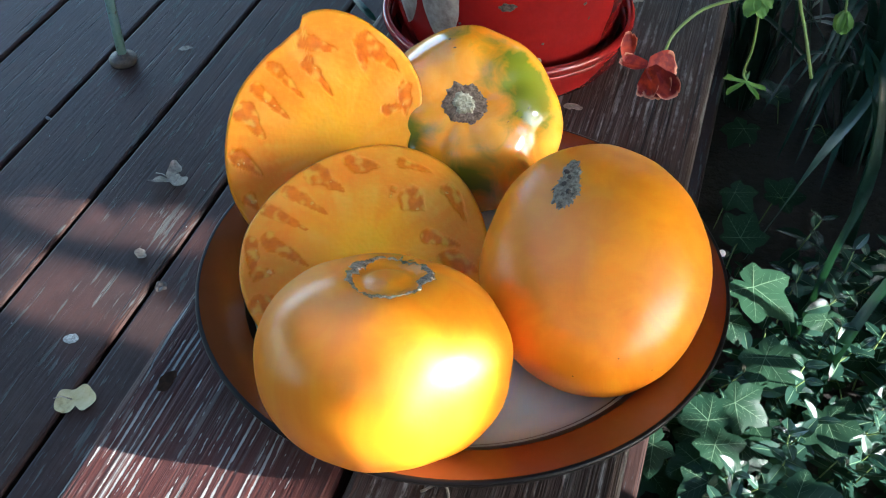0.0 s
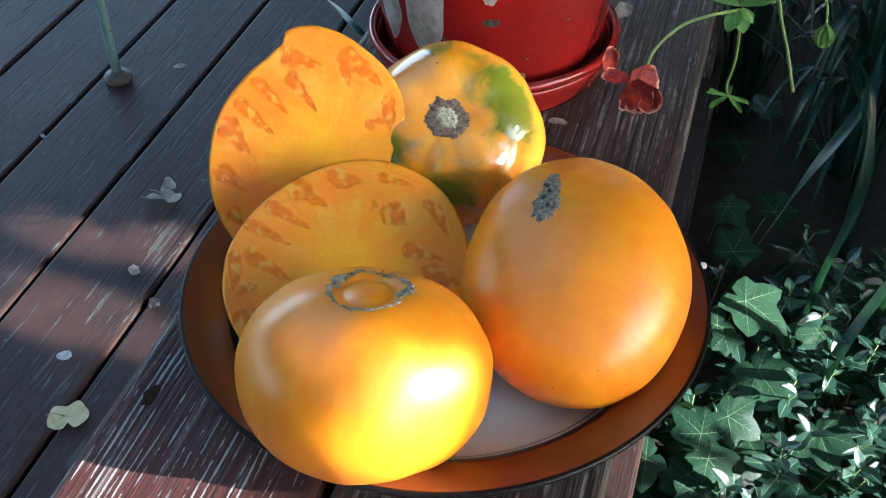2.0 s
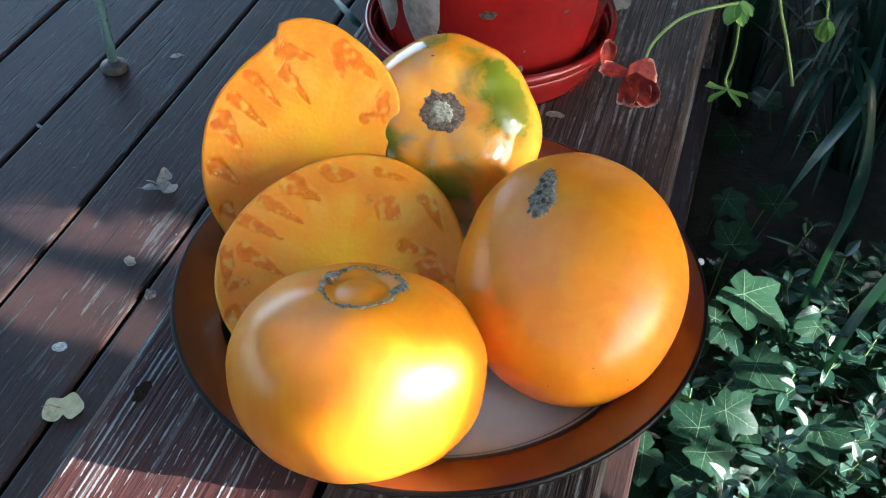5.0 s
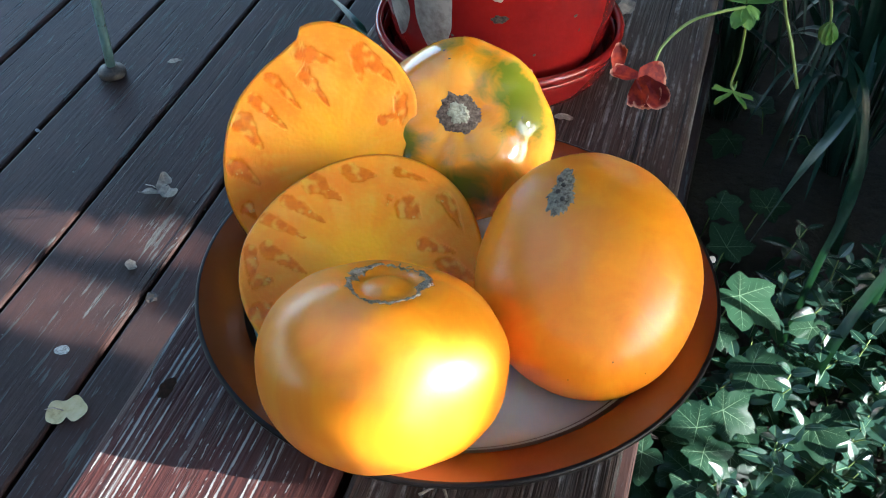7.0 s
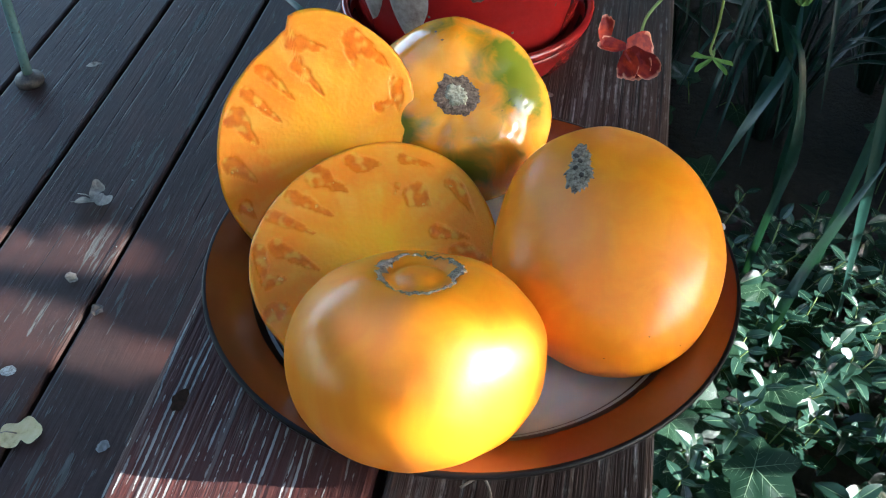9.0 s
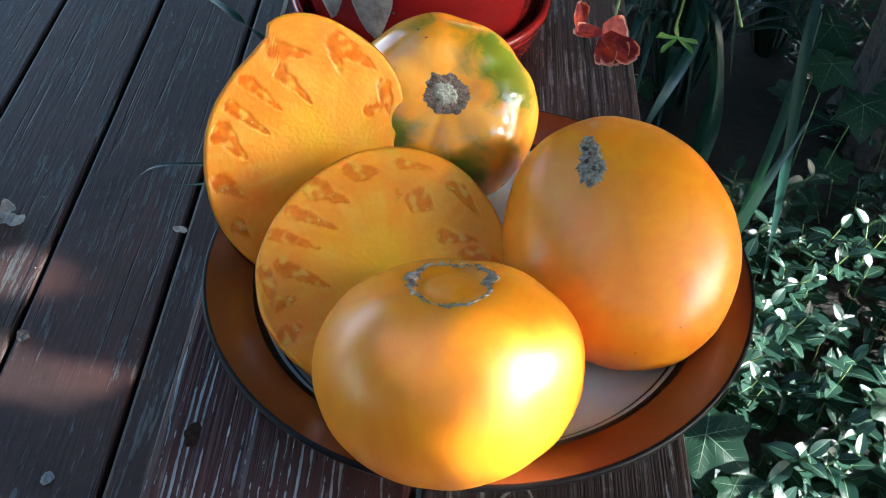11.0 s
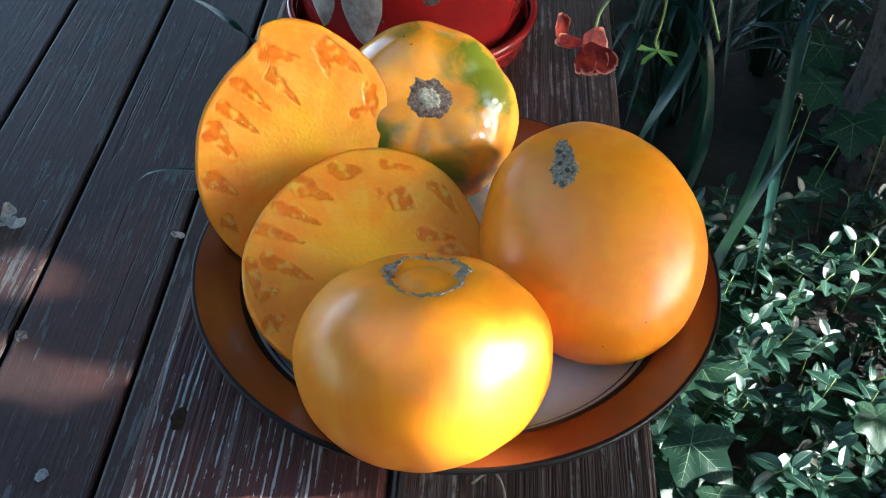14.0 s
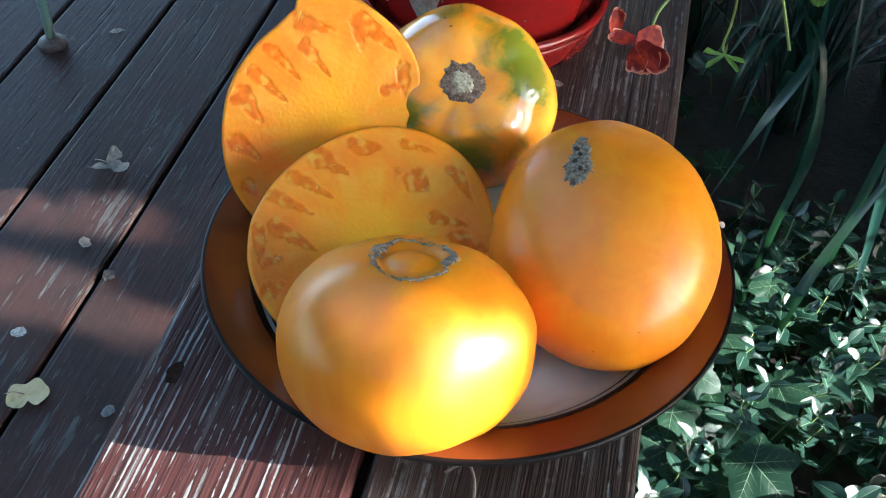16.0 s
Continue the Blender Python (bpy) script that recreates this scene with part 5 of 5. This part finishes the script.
for at, hd, size, tilt in (((0.106, 0.190, 0.090), 175, 0.021, 0.25), ((0.106, 0.190, 0.090), 20, 0.019, 0.2), ((0.106, 0.190, 0.092), 75, 0.020, 0.4), ((0.106, 0.189, 0.086), -110, 0.013, -0.5),
                           ((0.106, 0.189, 0.086), -60, 0.012, -0.7), ((0.107, 0.190, 0.087), -20, 0.010, -0.6), ((0.145, 0.213, 0.094), 190, 0.018, 0.0), ((0.145, 0.213, 0.094), 10, 0.016, 0.1), ((0.145, 0.213, 0.094), 100, 0.018, 0.2), ((0.104, 0.192, 0.090), 130, 0.018, 0.5)):
    d = Vector((math.cos(radians(hd)) * math.cos(tilt), math.sin(radians(hd)) * math.cos(tilt), math.sin(tilt)))
    petal(at, d, (0, -0.2, 1), size, -0.25, hd, 0.7, M_green, "leaf")
for hd, tilt in ((180, -0.15), (205, -0.75), (0, -0.45), (-30, -0.7), (90, -0.3)):
    d = Vector((math.cos(radians(hd)) * math.cos(tilt), math.sin(radians(hd)) * math.cos(tilt), math.sin(tilt)))
    petal((0.109, 0.197, 0.0285), d, (0, -0.4, 1), 0.0125, 0.3, hd, 0.24, M_green, "sepal")
for hd in (0, 70, 140, 215, 290):
    d = Vector((math.cos(radians(hd)) * 0.45, math.sin(radians(hd)) * 0.45, -0.9))
    petal((0.153, 0.211, 0.0725), d, (math.cos(radians(hd)), math.sin(radians(hd)), 0.3), 0.0125, -0.55, hd, 0.75, M_green, "sepal")

# ---- painted iron leg standing on the deck ----
leg = empty("iron_plant_stand", pose(-0.730, 0.816, DECK_Z), "thin grey-green painted iron stand leg with a round foot", "plant stand")
part("foot", lathe("foot", [(0.0, 0.0), (0.018, 0.0), (0.0195, 0.003), (0.0195, 0.008), (0.0175, 0.011), (0.010, 0.013), (0.0075, 0.016), (0.0, 0.016)], 28), M_foot, leg, "dark rusty foot disc")
part("rod", tube("rod", curve_points([(0, 0, 0.014), (-0.004, 0.0, 0.3), (-0.01, 0.0, 0.75)], 14), [0.0068] * 14, 14), M_pole, leg)

# ---- grasses beside the deck, behind the bench ----
tuft = empty("grass_tuft", pose(-0.155, 0.62, DECK_Z), "few blue-green grass blades rising past the bench", "grass")
TIN = Matrix.Translation((0.155, -0.62, -DECK_Z))
for pts, w in (([(-0.155, 0.62, -0.48), (-0.165, 0.50, -0.25), (-0.176, 0.44, -0.15), (-0.192, 0.405, -0.10), (-0.224, 0.438, -0.10), (-0.26, 0.49, -0.12)], 0.0085),
               ([(-0.15, 0.62, -0.48), (-0.20, 0.50, -0.32), (-0.256, 0.472, -0.30), (-0.311, 0.462, -0.30), (-0.356, 0.478, -0.36)], 0.0050),
               ([(-0.16, 0.63, -0.48), (-0.21, 0.52, -0.34), (-0.25, 0.47, -0.32), (-0.30, 0.455, -0.315)], 0.0035)):
    part("blade", blade("blade", pts, w, 22), M_strap, tuft, at=TIN)


# ---- litter on the deck and bench ----
def crumpled(name, at, size, seed, mat, label, category, aspect=0.6, lift=0.5, lobes=1):
    verts, faces = [], []
    rows, cols = 14, 14
    for i in range(rows + 1):
        for j in range(cols + 1):
            u, v = i / rows * 2 - 1, j / cols * 2 - 1
            k = math.sqrt(max(0.0, 1 - u * u)) if lobes == 1 else math.sqrt(max(0.0, 1 - u * u)) * (0.62 + 0.5 * abs(u))
            w = Vector((u, v * k * aspect * (1 + 0.3 * noise.noise(Vector((u * 2, v * 2, seed)))), 0))
            h = lift * (0.5 + 0.5 * noise.noise(w * 1.8 + Vector((seed, 0, 0)))) + 0.25 * lift * abs(noise.noise(w * 4 + Vector((0, seed, 0))))
            verts.append((w.x * size, w.y * size, max(0.0006, h * size)))
    for i in range(rows):
        for j in range(cols):
            k = i * (cols + 1) + j
            faces.append((k, k + 1, k + cols + 2, k + cols + 1))
    ob = part(name, mesh_of(name, verts, faces), mat)
    ob.matrix_basis = pose(*at, 0, 0, seed * 67 % 360)
    return tagged(ob, label, category)


def fallen_leaf(name, at, outline, size, turn, curl, mat, label):
    """A fallen leaf: a lobed blade, cupped and crinkled, with a short stalk."""
    n, rings = 72, 6
    verts, faces = [(0, 0, 0.25 * size * curl)], []
    for k in range(1, rings + 1):
        for i in range(n):
            a = 2 * math.pi * i / n
            rad = outline(a) * k / rings
            x, y = rad * math.cos(a), rad * math.sin(a)
            h = curl * (0.35 * (x * x + y * y) + 0.30 * abs(y) * (x + 0.6) + 0.35 * noise.noise(Vector((x * 2.2 + turn, y * 2.2, 0)))) + 0.25 * curl
            verts.append((x * size, y * size, max(0.0008, h * size)))
    for i in range(n):
        j = (i + 1) % n
        faces.append((0, 1 + i, 1 + j))
        for k in range(rings - 1):
            b = 1 + k * n
            faces.append((b + i, b + n + i, b + n + j, b + j))
    thing = empty(name, pose(*at, 0, 0, turn), label, "leaf")
    part("leaf_blade", mesh_of("leaf_blade", verts, faces), mat, thing)
    part("stalk", tube("stalk", [(-0.15 * size, 0, 0.25 * size * curl + 0.001), (-0.7 * size, 0.1 * size, 0.003), (-1.1 * size, 0.02 * size, 0.0012)], [0.0007, 0.0006, 0.0005], 5), M_dry, thing)


fallen_leaf("dry_leaf", (-0.5395, 0.5885, DECK_Z), lambda a: 0.30 + 0.75 * abs(math.cos(1.5 * a)) ** 2.2 + 0.08 * math.sin(9 * a), 0.026, -20, 0.75, M_dry, "curled grey-brown dry leaf on the deck")
fallen_leaf("yellow_leaf", (-0.4700, 0.2405, DECK_Z), lambda a: 1.0 - 0.62 * math.exp(-((a - 5.05) / 0.30) ** 2) - 0.25 * math.exp(-((a - 1.9) / 0.5) ** 2) + 0.05 * math.sin(5 * a + 1), 0.0205, 12, 0.20, M_yellow, "pale yellow two-lobed fallen leaf on the deck")
crumpled("dry_leaf", (-0.5114, 0.4559, DECK_Z), 0.010, 2.1, M_dry, "small dry leaf scrap on the deck", "leaf", 0.6, 0.5)
crumpled("dry_leaf", (-0.661, 0.872, DECK_Z), 0.011, 3.2, M_dry, "small dry leaf scrap on the deck", "leaf", 0.45, 0.4)
crumpled("dry_leaf", (-0.464, 0.414, DECK_Z), 0.009, 4.4, M_foot, "dark shrivelled scrap on a deck board", "leaf", 0.7, 0.5)
crumpled("dry_leaf", (-0.337, 0.587, DECK_Z), 0.009, 5.1, M_dry, "tiny dry scrap in the gap between boards", "leaf", 0.6, 0.6)
crumpled("paint_flake", (-0.385, 0.240, DECK_Z), 0.008, 6.6, M_pale, "pale flake of paint on the deck", "flake", 0.7, 0.35)
crumpled("paint_flake", (-0.758, 0.663, DECK_Z), 0.006, 7.7, M_pale, "pale flake of paint on the deck", "flake", 0.5, 0.35)
crumpled("lichen_spot", (-0.519, 0.315, DECK_Z), 0.0085, 8.2, M_lichen, "grey-green lichen spot on a deck board", "lichen", 0.8, 0.10)
crumpled("dry_leaf", (0.015, 0.184, 0.0), 0.006, 2.7, M_dry, "brown scrap on the bench beside the pot", "leaf", 0.5, 0.3)
crumpled("dry_leaf", (0.030, 0.318, 0.0), 0.012, 3.9, M_dry, "crumpled brown leaf behind the pot", "leaf", 0.5, 0.6)
crumpled("dry_leaf", (-0.010, 0.1815, 0.0295), 0.006, 4.9, M_dry, "brown scrap caught in the saucer", "leaf", 0.5, 0.4)
straw = part("straw", tube("straw", curve_points([(0.012, -0.103, 0.0015), (0.020, -0.098, 0.004), (0.025, -0.106, 0.003), (0.027, -0.122, 0.0012)], 14), [0.0006] * 14, 6), M_dry)
tagged(straw, "thin curved straw lying on the bench", "straw")
r = random.Random(31)
verts, faces = [], []
for k in range(46):
    x, y = r.uniform(-0.95, -0.16), r.uniform(0.1, 1.3)
    s = r.uniform(0.0006, 0.0018)
    o = len(verts)
    for q in range(5):
        a = q * 1.2566 + r.uniform(-0.3, 0.3)
        verts.append((x + s * math.cos(a) * r.uniform(0.6, 1.2), y + s * math.sin(a) * r.uniform(0.6, 1.2), DECK_Z + 0.0016))
    verts.append((x, y, DECK_Z + 0.0016 + s * 0.6))
    faces += [(o + q, o + (q + 1) % 5, o + 5) for q in range(5)]
tagged(part("crumbs", mesh_of("crumbs", verts, faces, (M_pale,), False)), "pale crumbs and grit scattered on the deck", "crumbs", kind="stuff")

# chips in the plate's rim
for x, y, z, s in ((0.1138, 0.0451, 0.0305, 0.0022), (0.1143, -0.0258, 0.0300, 0.0012)):
    bm = bmesh.new()
    bmesh.ops.create_icosphere(bm, subdivisions=2, radius=s)
    for v in bm.verts:
        v.co.z *= 0.28
        v.co *= 1 + 0.25 * noise.noise(v.co * 700)
    part("chip", bm, M_chip, plate, "pale chip in the rim", pose(x, y, z))

# dark knot in the painted plank
bm = bmesh.new()
bmesh.ops.create_circle(bm, cap_ends=True, segments=24, radius=0.0044)
for v in bm.verts:
    v.co.y *= 1.35 + 0.5 * noise.noise(v.co * 300)
    v.co.x *= 0.8 + 0.5 * noise.noise(v.co * 260)
M_knot = material("knot", (0.022, 0.013, 0.008), 0.8)
n = Nodes(M_knot)
n.set(Base_Color=n.ramp(n.noise(n.coords(), 300, 4, 0.7), [(0.3, (0.016, 0.009, 0.006)), (0.7, (0.042, 0.021, 0.012))]), Specular_IOR_Level=0.05)
part("knot", bm, M_knot, bench, "dark sunken knot", BENCH_INV @ pose(-0.1153, -0.0784, 0.0004))
